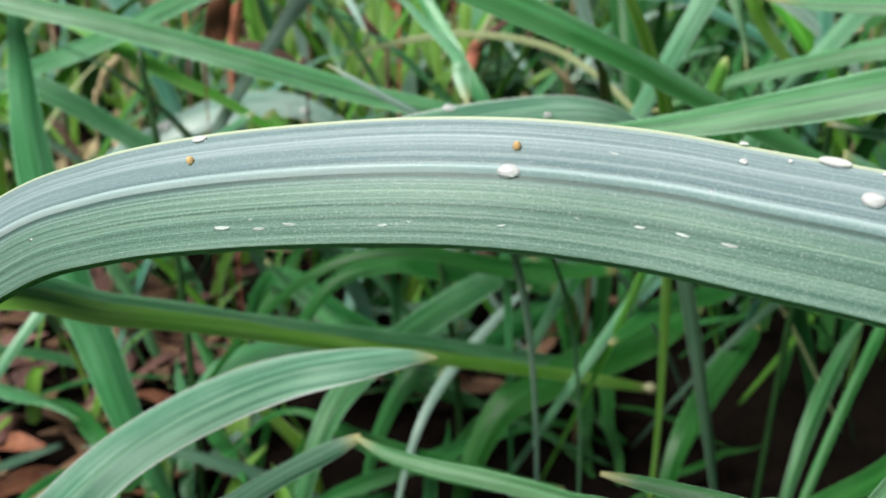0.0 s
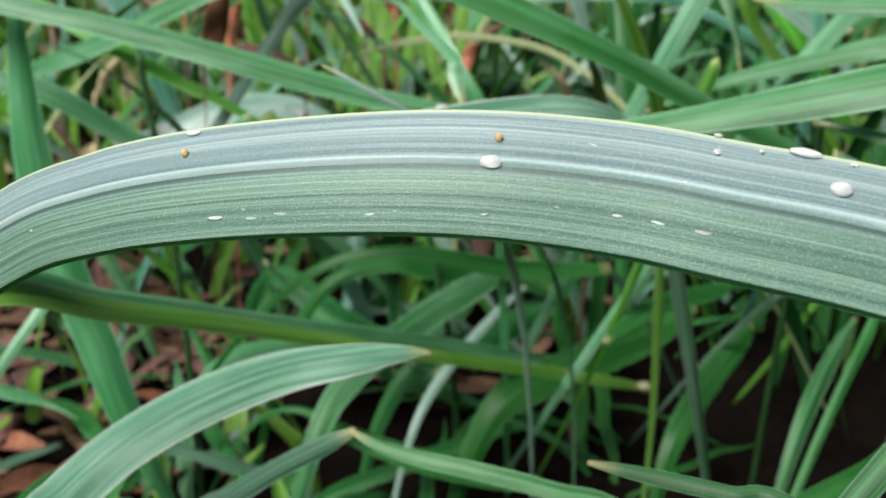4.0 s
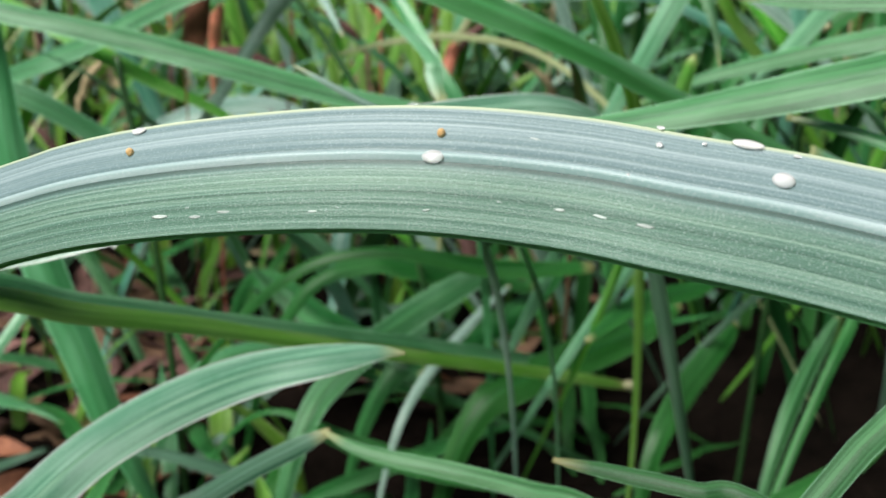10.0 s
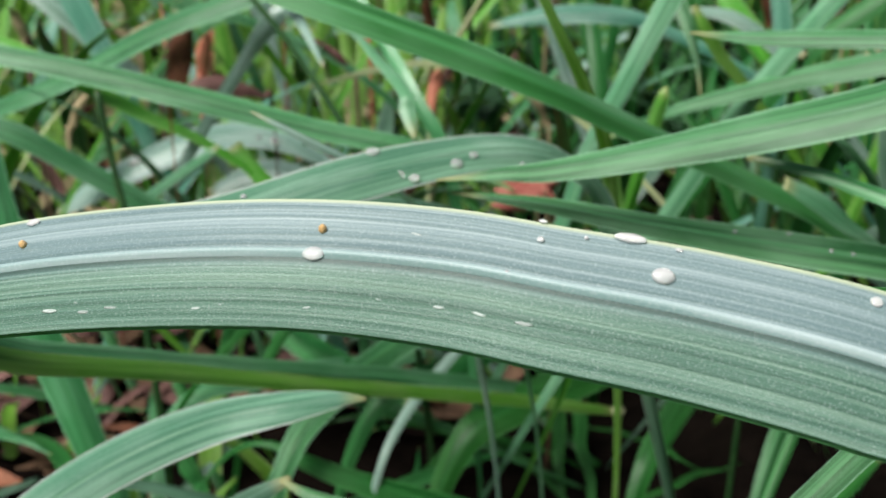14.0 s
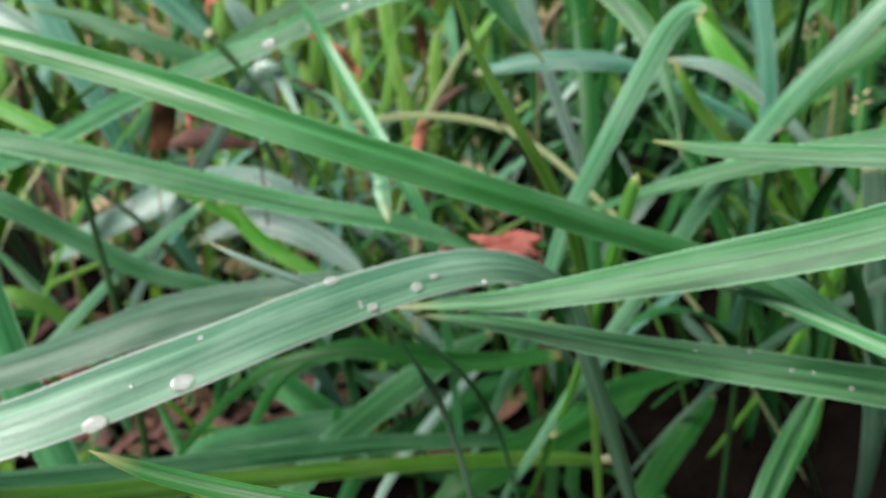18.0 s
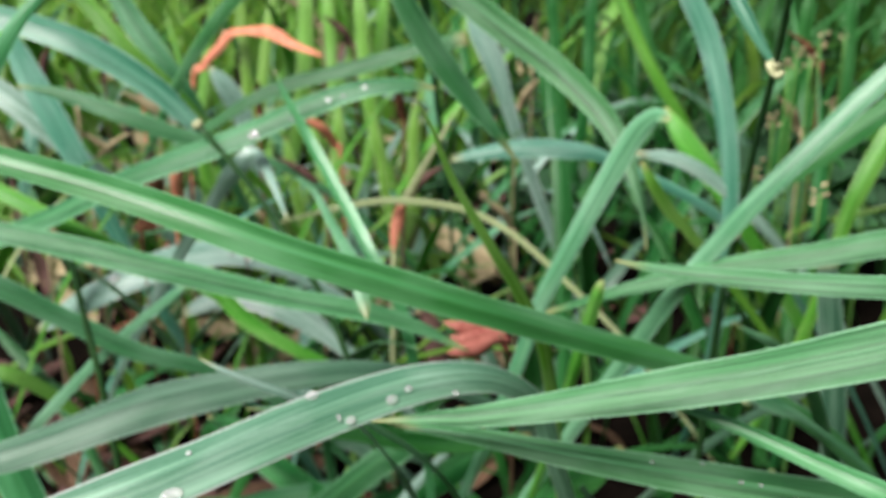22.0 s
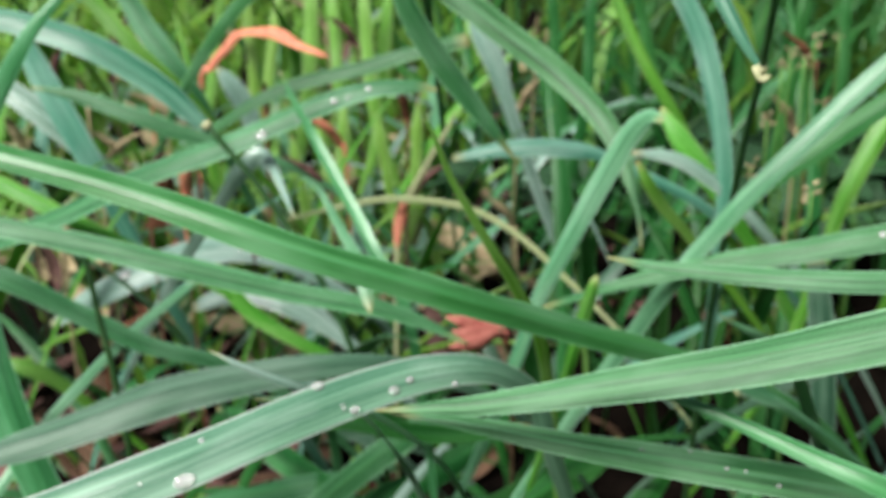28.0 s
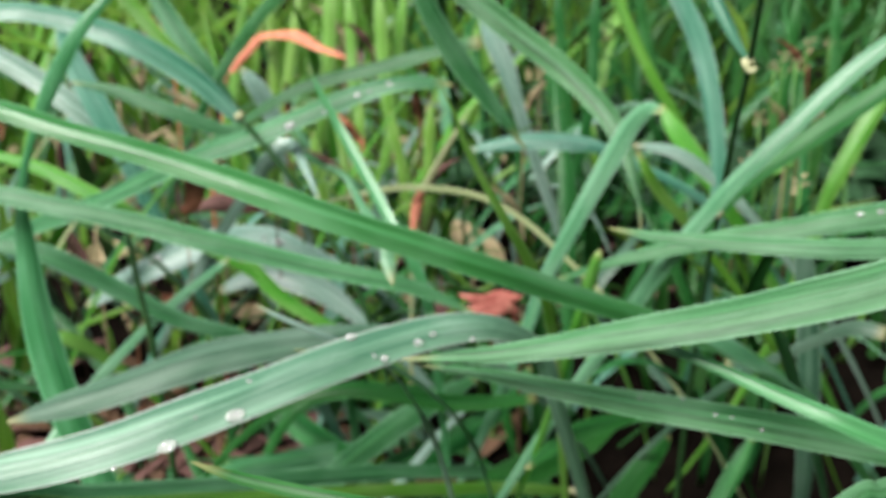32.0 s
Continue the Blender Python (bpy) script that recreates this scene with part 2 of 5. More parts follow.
MATS = {
    "hero": near_leaf_material(),
    "rib": leaf_material("leaf_midrib", (0.2, 0.29, 0.28), (0.34, 0.43, 0.43), (0.55, 0.6, 0.62), 0.4, 0.08, 1.0, 0.1, spec=0.5, rims=(0.1, 0.1)),
    "main": leaf_material("leaf_sheen", (0.065, 0.17, 0.108), (0.245, 0.43, 0.31), (0.5, 0.62, 0.56), 0.32, 0.15, 1.8, spec=0.5, rims=(0.9, 0.6)),
    "grass": leaf_material("leaf_green", (0.014, 0.07, 0.022), (0.085, 0.235, 0.1), (0.25, 0.42, 0.28), 0.44, 0.18, 2.0, spec=0.38, rims=(0.9, 0.6)),
    "bright": leaf_material("leaf_fresh", (0.05, 0.2, 0.03), (0.19, 0.44, 0.1), (0.4, 0.58, 0.26), 0.36, 0.35, spec=0.45),
    "pale": leaf_material("leaf_pale", (0.045, 0.165, 0.075), (0.18, 0.38, 0.22), (0.37, 0.53, 0.41), 0.34, 0.22, spec=0.5, rims=(0.7, 0.5)),
    "slant": leaf_material("leaf_smooth", (0.04, 0.145, 0.05), (0.088, 0.27, 0.108), (0.22, 0.43, 0.26), 0.32, 0.18, 0.8, spec=0.55, rims=(0.95, 0.7)),
    "lush": leaf_material("leaf_light", (0.14, 0.33, 0.06), (0.34, 0.56, 0.18), (0.55, 0.68, 0.4), 0.36, 0.4, spec=0.45),
    # Deep green also carries painted shade for low leaves and the hollow.
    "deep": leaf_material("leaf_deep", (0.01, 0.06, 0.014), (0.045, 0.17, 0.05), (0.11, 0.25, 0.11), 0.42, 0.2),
    "blue": leaf_material("leaf_bluish", (0.03, 0.13, 0.08), (0.12, 0.29, 0.2), (0.34, 0.48, 0.42), 0.34, 0.18, spec=0.5, rims=(0.9, 0.5)),
    "grey": leaf_material("leaf_grey", (0.025, 0.075, 0.045), (0.1, 0.19, 0.13), (0.26, 0.34, 0.29), 0.42, 0.12, spec=0.45),
    "frost": leaf_material("leaf_frosted", (0.1, 0.2, 0.15), (0.29, 0.41, 0.35), (0.5, 0.59, 0.55), 0.26, 0.12, spec=0.5),
    "straw": leaf_material("leaf_straw", (0.22, 0.26, 0.13), (0.38, 0.42, 0.24), (0.55, 0.55, 0.38), 0.5, 0.2),
    "shade": leaf_material("leaf_sward_shade", (0.012, 0.07, 0.016), (0.06, 0.2, 0.06), (0.16, 0.3, 0.15), 0.42, 0.3, island=True),
    "far": leaf_material("leaf_sward", (0.09, 0.26, 0.035), (0.3, 0.56, 0.14), (0.55, 0.68, 0.38), 0.45, 0.55, island=True, spec=0.4),
}


def plain_material(name, dark, light, scale, rough=0.7, bump_m=0.0003, spec=0.25):
    m, n, l, p = nodes_of(name)
    co = n.new("ShaderNodeTexCoord").outputs["Object"]
    a, b = noise_node(n, l, co, scale, 5.0, 0.65), noise_node(n, l, co, scale * 7, 3.0)
    rnd = n.new("ShaderNodeObjectInfo").outputs["Random"]
    both = math_node(n, l, "ADD", math_node(n, l, "MULTIPLY", a, 0.65), math_node(n, l, "MULTIPLY", b, 0.35))
    col = ramp_node(n, l, both, [(0.35, dark), (0.65, light)])
    hue = n.new("ShaderNodeHueSaturation")
    l.new(math_node(n, l, "ADD", math_node(n, l, "MULTIPLY", rnd, 0.5), 0.75), hue.inputs["Value"])
    l.new(col, hue.inputs["Color"])
    l.new(hue.outputs[0], p.inputs["Base Color"])
    p.inputs["Roughness"].default_value, p.inputs["Specular IOR Level"].default_value = rough, spec
    k = n.new("ShaderNodeBump")
    k.inputs["Strength"].default_value, k.inputs["Distance"].default_value = 0.8, bump_m
    l.new(both, k.inputs["Height"])
    l.new(k.outputs[0], p.inputs["Normal"])
    return m


def meadow_ground():
    """Damp soil, near black with the shade put into its colour, that gives way to mossy turf farther off."""
    m = plain_material("shaded_damp_soil", (0.002, 0.0014, 0.001), (0.009, 0.006, 0.0045), 60, 0.9, 0.004, spec=0.05)
    n, l = m.node_tree.nodes, m.node_tree.links
    p = n["Principled BSDF"]
    soil = p.inputs["Base Color"].links[0].from_socket
    co = n.new("ShaderNodeTexCoord").outputs["Object"]
    far = n.new("ShaderNodeVectorMath")
    far.operation = "LENGTH"
    l.new(co, far.inputs[0])
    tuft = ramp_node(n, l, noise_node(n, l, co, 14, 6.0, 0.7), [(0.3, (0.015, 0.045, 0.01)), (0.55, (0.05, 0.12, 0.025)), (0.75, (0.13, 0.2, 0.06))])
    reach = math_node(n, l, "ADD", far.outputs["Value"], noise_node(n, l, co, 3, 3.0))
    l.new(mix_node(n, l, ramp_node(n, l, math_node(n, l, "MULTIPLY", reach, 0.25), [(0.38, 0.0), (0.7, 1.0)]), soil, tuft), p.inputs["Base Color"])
    return m


SOIL = meadow_ground()
STEM = plain_material("dark_stem", (0.012, 0.05, 0.016), (0.04, 0.1, 0.03), 400, 0.4)
FRESH = plain_material("green_stem", (0.06, 0.17, 0.03), (0.16, 0.32, 0.08), 300, 0.4)
NODE = plain_material("pale_node", (0.3, 0.32, 0.16), (0.55, 0.53, 0.34), 900, 0.5)
RED = plain_material("withered_red", (0.42, 0.12, 0.075), (0.7, 0.29, 0.18), 300, 0.6)
CLAW = plain_material("withered_claw", (0.24, 0.055, 0.045), (0.5, 0.19, 0.15), 300, 0.65)
RUST = plain_material("withered_rust", (0.08, 0.03, 0.018), (0.24, 0.1, 0.055), 300, 0.7)
ROSE = plain_material("withered_rose", (0.06, 0.03, 0.026), (0.19, 0.1, 0.088), 250, 0.7)
BROWN = plain_material("withered_brown", (0.06, 0.034, 0.022), (0.19, 0.11, 0.065), 250, 0.75)
TAN = plain_material("withered_tan", (0.22, 0.17, 0.09), (0.46, 0.38, 0.24), 250, 0.7)
AMBER = plain_material("amber_grain", (0.55, 0.32, 0.12), (0.8, 0.56, 0.28), 2500, 0.35)
SCAR = plain_material("pale_scar", (0.26, 0.33, 0.3), (0.6, 0.64, 0.63), 1500, 0.3, 0.00005)
WEED = plain_material("weed_leaf", (0.012, 0.04, 0.016), (0.035, 0.09, 0.04), 150, 0.5)

def water(name, clear):
    m, n, l, p = nodes_of(name)
    # White body colour, partly opaque, stands in for the sky's glint.
    p.inputs["Base Color"].default_value = (1, 1, 1, 1)
    p.inputs["Transmission Weight"].default_value, p.inputs["IOR"].default_value, p.inputs["Roughness"].default_value = clear, 1.333, 0.03
    return m


WATER, CLEAR = water("rain_water_glint", 0.65), water("clear_water_glint", 0.75)


def spline(pts, s):
    """A point of the smooth curve through pts (x, y, z, width in centimetres), at s from 0 to len(pts) - 1."""
    q = np.array(pts, float)
    n = len(q)
    i = int(min(max(math.floor(s), 0), n - 2))
    t = s - i
    a, b, c, d = q[max(i - 1, 0)], q[i], q[i + 1], q[min(i + 2, n - 1)]
    return 0.5 * (2 * b + (c - a) * t + (2 * a - 5 * b + 4 * c - d) * t * t + (3 * b - a - 3 * c + d) * t**3)


def section(pts, normal, fold, s, u):
    """The place, normal, direction and half width of a leaf at s along it and u (-1 to 1) across it."""
    c = spline(pts, s)
    t = spline(pts, min(s + 0.02, len(pts) - 1))[:3] - spline(pts, max(s - 0.02, 0))[:3]
    t /= np.linalg.norm(t) + 1e-9
    w = np.cross(t, np.array(normal, float))
    w /= np.linalg.norm(w) + 1e-9
    n = np.cross(w, t)
    half = max(c[3], 0.004) / 2
    rise = -fold * half * (math.sqrt(u * u + 0.006) - 0.0775) - 0.05 * half * math.exp(-(u / 0.07) ** 2)
    return c[:3] + w * u * half + n * rise, n - w * (-fold) * u / math.sqrt(u * u + 0.006), t, half


def part(name, bm, material, parent=None, label=""):
    """Links a bmesh as one mesh object, under parent if there is one."""
    me = bpy.data.meshes.new(name)
    bm.normal_update()
    bm.to_mesh(me)
    bm.free()
    for f in me.polygons:
        f.use_smooth = True
    me.materials.append(material)
    ob = new(name, me)
    ob.parent = parent
    return tagged(ob, label)


def ribbon(pts, normal, fold, rows, cols, thick=0.022, u0=-1.0, u1=1.0, lift=0.0, s0=0.0, s1=None, wave=0.0, crown=0.0):
    """A closed thin shell along a leaf's curve, with UV maps in metres and in shares of its length and width."""
    bm = bmesh.new()
    last = len(pts) - 1 if s1 is None else s1
    top, low, run, was = [], [], 0.0, None
    lengths = []
    for i in range(rows + 1):
        s = s0 + (last - s0) * i / rows
        c = section(pts, normal, fold, s, 0.0)[0]
        run += 0.0 if was is None else float(np.linalg.norm(c - was))
        was = c
        lengths.append(run)
        a, b = [], []
        for j in range(cols + 1):
            u = u0 + (u1 - u0) * j / cols
            place, n, t, half = section(pts, normal, fold, s, u)
            n = n / np.linalg.norm(n)
            ripple = wave * half * abs(u) * math.sin(run * 2.3 + 1.7 * u) if wave else 0.0
            thin = thick * (1 - 0.75 * abs(u) ** 3)
            ripple += crown * math.sin(math.pi * j / cols) ** 0.8 if crown else 0.0
            a.append(bm.verts.new((place + n * (thin * 0.5 + lift + ripple)) * CM))
            b.append(bm.verts.new((place - n * (thin * 0.5 - lift - ripple)) * CM))
        top.append(a), low.append(b)
    metres, shape = bm.loops.layers.uv.new("metres"), bm.loops.layers.uv.new("shape")
    halves = [max(spline(pts, s0 + (last - s0) * i / rows)[3], 0.004) / 2 for i in range(rows + 1)]

    def quad(vs, ij):
        f = bm.faces.new(vs)
        for loop, (i, j) in zip(f.loops, ij):
            u = u0 + (u1 - u0) * j / cols
            loop[metres].uv = (u * halves[i] * CM, lengths[i] * CM)
            loop[shape].uv = (0.5 + u / 2, lengths[i] / (run + 1e-6))

    for i in range(rows):
        for j in range(cols):
            ij = [(i, j), (i + 1, j), (i + 1, j + 1), (i, j + 1)]
            quad([top[a][b] for a, b in ij], ij)
            quad([low[a][b] for a, b in ij[::-1]], ij[::-1])
        for j, flip in ((0, 1), (cols, -1)):
            vs, ij = [top[i][j], low[i][j], low[i + 1][j], top[i + 1][j]], [(i, j), (i, j), (i + 1, j), (i + 1, j)]
            quad(vs[::flip], ij[::flip])
            for side in (top, low):
                bm.edges.get((side[i][j], side[i + 1][j])).smooth = False
    for i, flip in ((0, -1), (rows, 1)):
        for j in range(cols):
            vs, ij = [top[i][j], low[i][j], low[i][j + 1], top[i][j + 1]], [(i, j), (i, j), (i, j + 1), (i, j + 1)]
            quad(vs[::flip], ij[::flip])
    return bm


def tube(points, radii, sides=8):
    """A closed round stem through points, in centimetres."""
    bm, rings = bmesh.new(), []
    q = [Vector(v) for v in points]
    for i, c in enumerate(q):
        t = (q[min(i + 1, len(q) - 1)] - q[max(i - 1, 0)]).normalized()
        a = t.cross(Vector((0.31, 0.95, 0.05))).normalized()
        b = t.cross(a)
        rings.append([bm.verts.new((c + (a * math.cos(k) + b * math.sin(k)) * radii[i]) * CM) for k in (2 * math.pi * j / sides for j in range(sides))])
    for r, s in zip(rings, rings[1:]):
        for j in range(sides):
            bm.faces.new((r[j], r[(j + 1) % sides], s[(j + 1) % sides], s[j]))
    bm.faces.new(rings[0][::-1]), bm.faces.new(rings[-1])
    return bm


def smooth_points(points, steps=5):
    pts = [(*v, 0.0) for v in points]
    return [tuple(spline(pts, k / steps)[:3]) for k in range((len(pts) - 1) * steps + 1)]


def dome(size, height, sides=20, rings=8, stretch=1.0):
    """A drop as it sits: a low cap with a rounded foot, in metres."""
    bm = bmesh.new()
    top = bm.verts.new((0, 0, height))
    loops = []
    for i in range(1, rings + 1):
        a = math.pi * 0.62 * i / rings
        r, z = math.sin(a), (math.cos(a) - math.cos(math.pi * 0.62)) / (1 - math.cos(math.pi * 0.62))
        loops.append([bm.verts.new((r * size / 2 * stretch * math.cos(k) * (1 + 0.05 * math.sin(2 * k + 1)), r * size / 2 * math.sin(k), z * height)) for k in (2 * math.pi * j / sides for j in range(sides))])
    for j in range(sides):
        bm.faces.new((top, loops[0][j], loops[0][(j + 1) % sides]))
    for a, b in zip(loops, loops[1:]):
        for j in range(sides):
            bm.faces.new((a[j], b[j], b[(j + 1) % sides], a[(j + 1) % sides]))
    bm.faces.new(loops[-1][::-1])
    return bm


leaves = []


def leaf_thing(pts, normal, mat, fold, rows, cols, wave):
    thing = new("grass_leaf")
    part("blade", ribbon(pts, normal, fold, rows, cols, wave=wave), MATS[mat], thing)
    part("midrib", ribbon(pts, normal, fold, rows, 2, 0.03, -0.06, 0.06, -0.004), MATS[mat], thing, "slender midrib along the blade")
    return thing


def grass_leaf(label, pts, normal, mat, fold, cols=10):
    thing = leaf_thing(pts, normal, mat, fold, 6 * (len(pts) - 1), cols, 0.05)
    tagged(thing, label, "grass leaf", "grass leaves")
    leaves.append((pts, normal, fold, thing))
    return thing


def seat(leaf, s, u):
    """The pose, in metres, of what sits on a leaf's upper face: x along the leaf, z out of it."""
    place, n, t, half = section(*leaf[:3], s, u)
    z = Vector(n).normalized()
    if z.z < 0:
        z = -z
    x = (Vector(t) - z * Vector(t).dot(z)).normalized()
    m = Matrix((x, z.cross(x), z)).transposed().to_4x4()
    return Matrix.Translation((Vector(place) + z * 0.014) * CM) @ m


def water_drop(leaf, s, u, size, high, stretch=1.1):
    size *= CM
    ob = part("water_drop", dome(size, size * 0.5 * high, stretch=stretch), WATER if leaf is hero else CLEAR)
    ob.matrix_world = seat(leaf, s, u)
    tagged(ob, "rain drop beading on a grass leaf, whitened for sky glint" if size > 0.001 else "tiny rain drop on a grass leaf, whitened for sky glint", "water drop", "rain drops")


def pollen_grain(leaf, s, u, size):
    ob = part("pollen_grain", dome(size * CM, size * CM * 0.8, 12, 6, 0.85), AMBER)
    ob.matrix_world = seat(leaf, s, u)
    tagged(ob, "small amber grain stuck to the wet leaf", "pollen grain", "amber grains")


def scar(leaf, s, u, size):
    ob = part("scar", dome(size * CM * random.uniform(0.12, 0.22), size * CM * 0.008, 10, 3, random.uniform(3.6, 5.6)), SCAR, leaf[3], "pale dried scratch in the leaf skin")
    ob.matrix_world = seat(leaf, s, u) @ pose(0, 0, 0, 0, 0, random.uniform(-12, 12))


# ---- ground ----
def ground_height(x, y):
    r = math.hypot(x, y - 0.25)
    h = 0.007 * noise.noise(Vector((x * 22, y * 22, 0.3))) + 0.003 * noise.noise(Vector((x * 90, y * 90, 1.7)))
    return h * max(0.0, 1 - r / 3.0) - 0.004


def build_ground():
    bm, n = bmesh.new(), 110
    grid = []
    for i in range(n + 1):
        row = []
        for j in range(n + 1):
            a, b = 2 * i / n - 1, 2 * j / n - 1
            x, y = 0.6 * a + 300 * a**9, 0.3 + 0.6 * b + 300 * b**9
            row.append(bm.verts.new((x, y, ground_height(x, y))))
        grid.append(row)
    for i in range(n):
        for j in range(n):
            bm.faces.new((grid[i][j], grid[i + 1][j], grid[i + 1][j + 1], grid[i][j + 1]))
    tagged(part("ground", bm, SOIL), "damp soil darkened for the shade under the grass", "ground", kind="structure")


build_ground()

# ---- the near leaf ----
HERO = [(-7.183, 8.332, 11.235, 0.589), (-5.917, 8.038, 12.345, 0.629), (-4.864, 7.637, 13.208, 0.678), (-4.174, 7.304, 13.597, 0.702), (-3.419, 6.977, 13.88, 0.728), (-2.51, 6.672, 14.097, 0.745), (-1.707, 6.478, 14.19, 0.756), (-0.933, 6.346, 14.177, 0.788), (-0.334, 6.201, 14.127, 0.812), (0.452, 6.035, 14.039, 0.845), (1.406, 5.823, 13.858, 0.876), (2.679, 5.693, 13.384, 0.897), (4.279, 5.893, 7.361, 0.807), (4.879, 6.193, -0.2, 0.538)]
HERO_FACE = (-0.038, -0.742, 0.669)
near = new("grass_leaf")
tagged(near, "arched waxy blue-green grass leaf beaded with rain", "grass leaf", "grass leaves")
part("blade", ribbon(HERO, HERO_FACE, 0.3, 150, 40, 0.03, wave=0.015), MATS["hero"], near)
part("midrib", ribbon(HERO, HERO_FACE, 0.3, 150, 8, 0.03, -0.13, 0.0, 0.002, crown=0.012), MATS["rib"], near, "pale raised midrib")
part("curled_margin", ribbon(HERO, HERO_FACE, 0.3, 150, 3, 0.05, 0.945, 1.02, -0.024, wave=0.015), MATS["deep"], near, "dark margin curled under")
# The underside's shade is put into the dark green of this strip.
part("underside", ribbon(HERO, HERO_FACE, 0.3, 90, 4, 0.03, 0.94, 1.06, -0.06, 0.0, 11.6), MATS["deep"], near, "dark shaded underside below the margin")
hero = (HERO, HERO_FACE, 0.3, near)

# ---- the grass leaves, each from its tip to its root: x, y, z and width in centimetres ----
grass_leaf("pale green grass leaf with fine ribs and a pointed tip", [(-0.99, 15.05, 11.39, 0.026), (-0.19, 14.90, 11.54, 0.189), (0.53, 14.83, 11.63, 0.317), (2.11, 14.63, 12.03, 0.505), (3.95, 14.29, 12.60, 0.651), (5.79, 13.94, 13.27, 0.741), (7.50, 13.87, 13.82, 0.773), (9.29, 13.95, 13.53, 0.766), (13.24, 14.28, 11.60, 0.500), (17.28, 14.91, 6.93, 0.300), (21.19, 15.81, -0.20, 0.140)], (-0.17, -0.60, 0.78), "grass", 0.24)
grass_leaf("arched green grass leaf carrying rain drops", [(-8.07, 12.40, 10.67, 0.450), (-6.48, 12.70, 10.84, 0.651), (-5.08, 13.04, 11.11, 0.722), (-3.48, 13.74, 11.42, 0.732), (-2.11, 14.59, 11.59, 0.700), (-0.71, 15.67, 11.55, 0.656), (0.32, 16.35, 11.35, 0.536), (1.01, 16.92, 10.90, 0.466), (1.52, 17.37, 10.21, 0.399), (1.86, 17.59, 9.04, 0.338), (2.63, 18.21, 6.34, 0.287), (3.48, 19.11, 3.20, 0.186), (4.35, 20.22, -0.20, 0.101)], (0.03, -0.61, 0.79), "main", 0.24)
grass_leaf("long smooth green grass leaf lying slantwise", [(-9.77, 18.06, 15.01, 0.226), (-8.24, 17.84, 14.77, 0.370), (-6.77, 17.47, 14.45, 0.405), (-4.59, 17.12, 13.93, 0.487), (-2.43, 16.71, 13.29, 0.531), (0.14, 17.10, 12.24, 0.543), (2.07, 18.12, 11.12, 0.540), (4.33, 19.46, 9.73, 0.492), (5.96, 20.20, 8.71, 0.451), (8.01, 21.13, 6.87, 0.383), (10.16, 22.13, 3.84, 0.248), (12.28, 23.13, -0.20, 0.135)], (-0.12, -0.62, 0.77), "slant", 0.35)
grass_leaf("green grass leaf with tiny drops under a crossing leaf", [(-0.80, 15.54, 11.03, 0.037), (0.39, 15.39, 10.94, 0.236), (1.82, 15.19, 10.74, 0.406), (3.48, 14.98, 10.54, 0.520), (5.09, 14.70, 10.41, 0.568), (6.67, 14.40, 10.24, 0.583), (8.30, 14.23, 9.87, 0.533), (11.15, 14.10, 8.34, 0.453), (14.10, 14.31, 4.92, 0.293), (16.98, 14.86, -0.20, 0.140)], (-0.12, -0.53, 0.84), "grass", 0.24)
grass_leaf("narrow bright green grass leaf", [(2.99, 15.09, 11.72, 0.100), (3.72, 14.63, 11.68, 0.163), (4.44, 14.23, 11.53, 0.208), (5.13, 13.83, 11.38, 0.260), (5.93, 13.42, 11.21, 0.294), (7.27, 13.06, 10.68, 0.308), (10.17, 12.56, 8.74, 0.262), (13.26, 12.58, 5.04, 0.169), (16.35, 13.12, -0.20, 0.092)], (-0.24, -0.66, 0.71), "slant", 0.24)
grass_leaf("slender green grass leaf with a pale dry tip", [(2.59, 17.35, 12.77, 0.029), (3.04, 17.04, 12.81, 0.150), (3.59, 16.73, 12.86, 0.240), (5.12, 16.04, 13.04, 0.319), (6.41, 15.75, 13.13, 0.348), (8.25, 15.69, 13.24, 0.384), (9.94, 15.68, 12.98, 0.391), (13.72, 15.90, 11.14, 0.332), (17.58, 16.64, 6.66, 0.215), (21.28, 17.88, -0.20, 0.117)], (-0.21, -0.67, 0.72), "grass", 0.24)
grass_leaf("soft green grass leaf with small drops", [(1.96, 21.26, 9.81, 0.080), (3.16, 20.54, 10.63, 0.224), (4.89, 20.36, 11.19, 0.366), (6.29, 19.91, 11.65, 0.445), (7.86, 19.67, 12.06, 0.509), (10.09, 19.57, 12.33, 0.535), (11.91, 19.90, 11.62, 0.534), (15.05, 20.65, 9.51, 0.454), (18.21, 21.78, 5.49, 0.294), (21.22, 23.22, -0.20, 0.140)], (-0.21, -0.68, 0.71), "grass", 0.24)
grass_leaf("pale green grass leaf rising slantwise", [(9.51, 21.09, 16.06, 0.298), (7.83, 20.85, 14.84, 0.358), (5.75, 20.36, 12.84, 0.361), (4.44, 20.65, 10.85, 0.354), (3.63, 20.98, 9.20, 0.329), (2.43, 21.59, 6.56, 0.280), (1.14, 22.48, 3.36, 0.181), (-0.16, 23.60, -0.20, 0.099)], (-0.20, -0.71, 0.68), "pale", 0.24)
grass_leaf("thin upright grass leaf with a needle tip", [(-0.39, 17.42, 15.30, 0.014), (-0.16, 17.51, 14.79, 0.065), (0.14, 17.68, 13.95, 0.116), (0.79, 17.95, 12.64, 0.166), (1.25, 18.28, 11.70, 0.210), (1.76, 18.73, 10.29, 0.233), (2.20, 19.40, 7.00, 0.173), (2.50, 20.00, 3.50, 0.108), (2.60, 20.50, -0.20, 0.065)], (-0.15, -0.78, 0.6), "lush", 0.24)
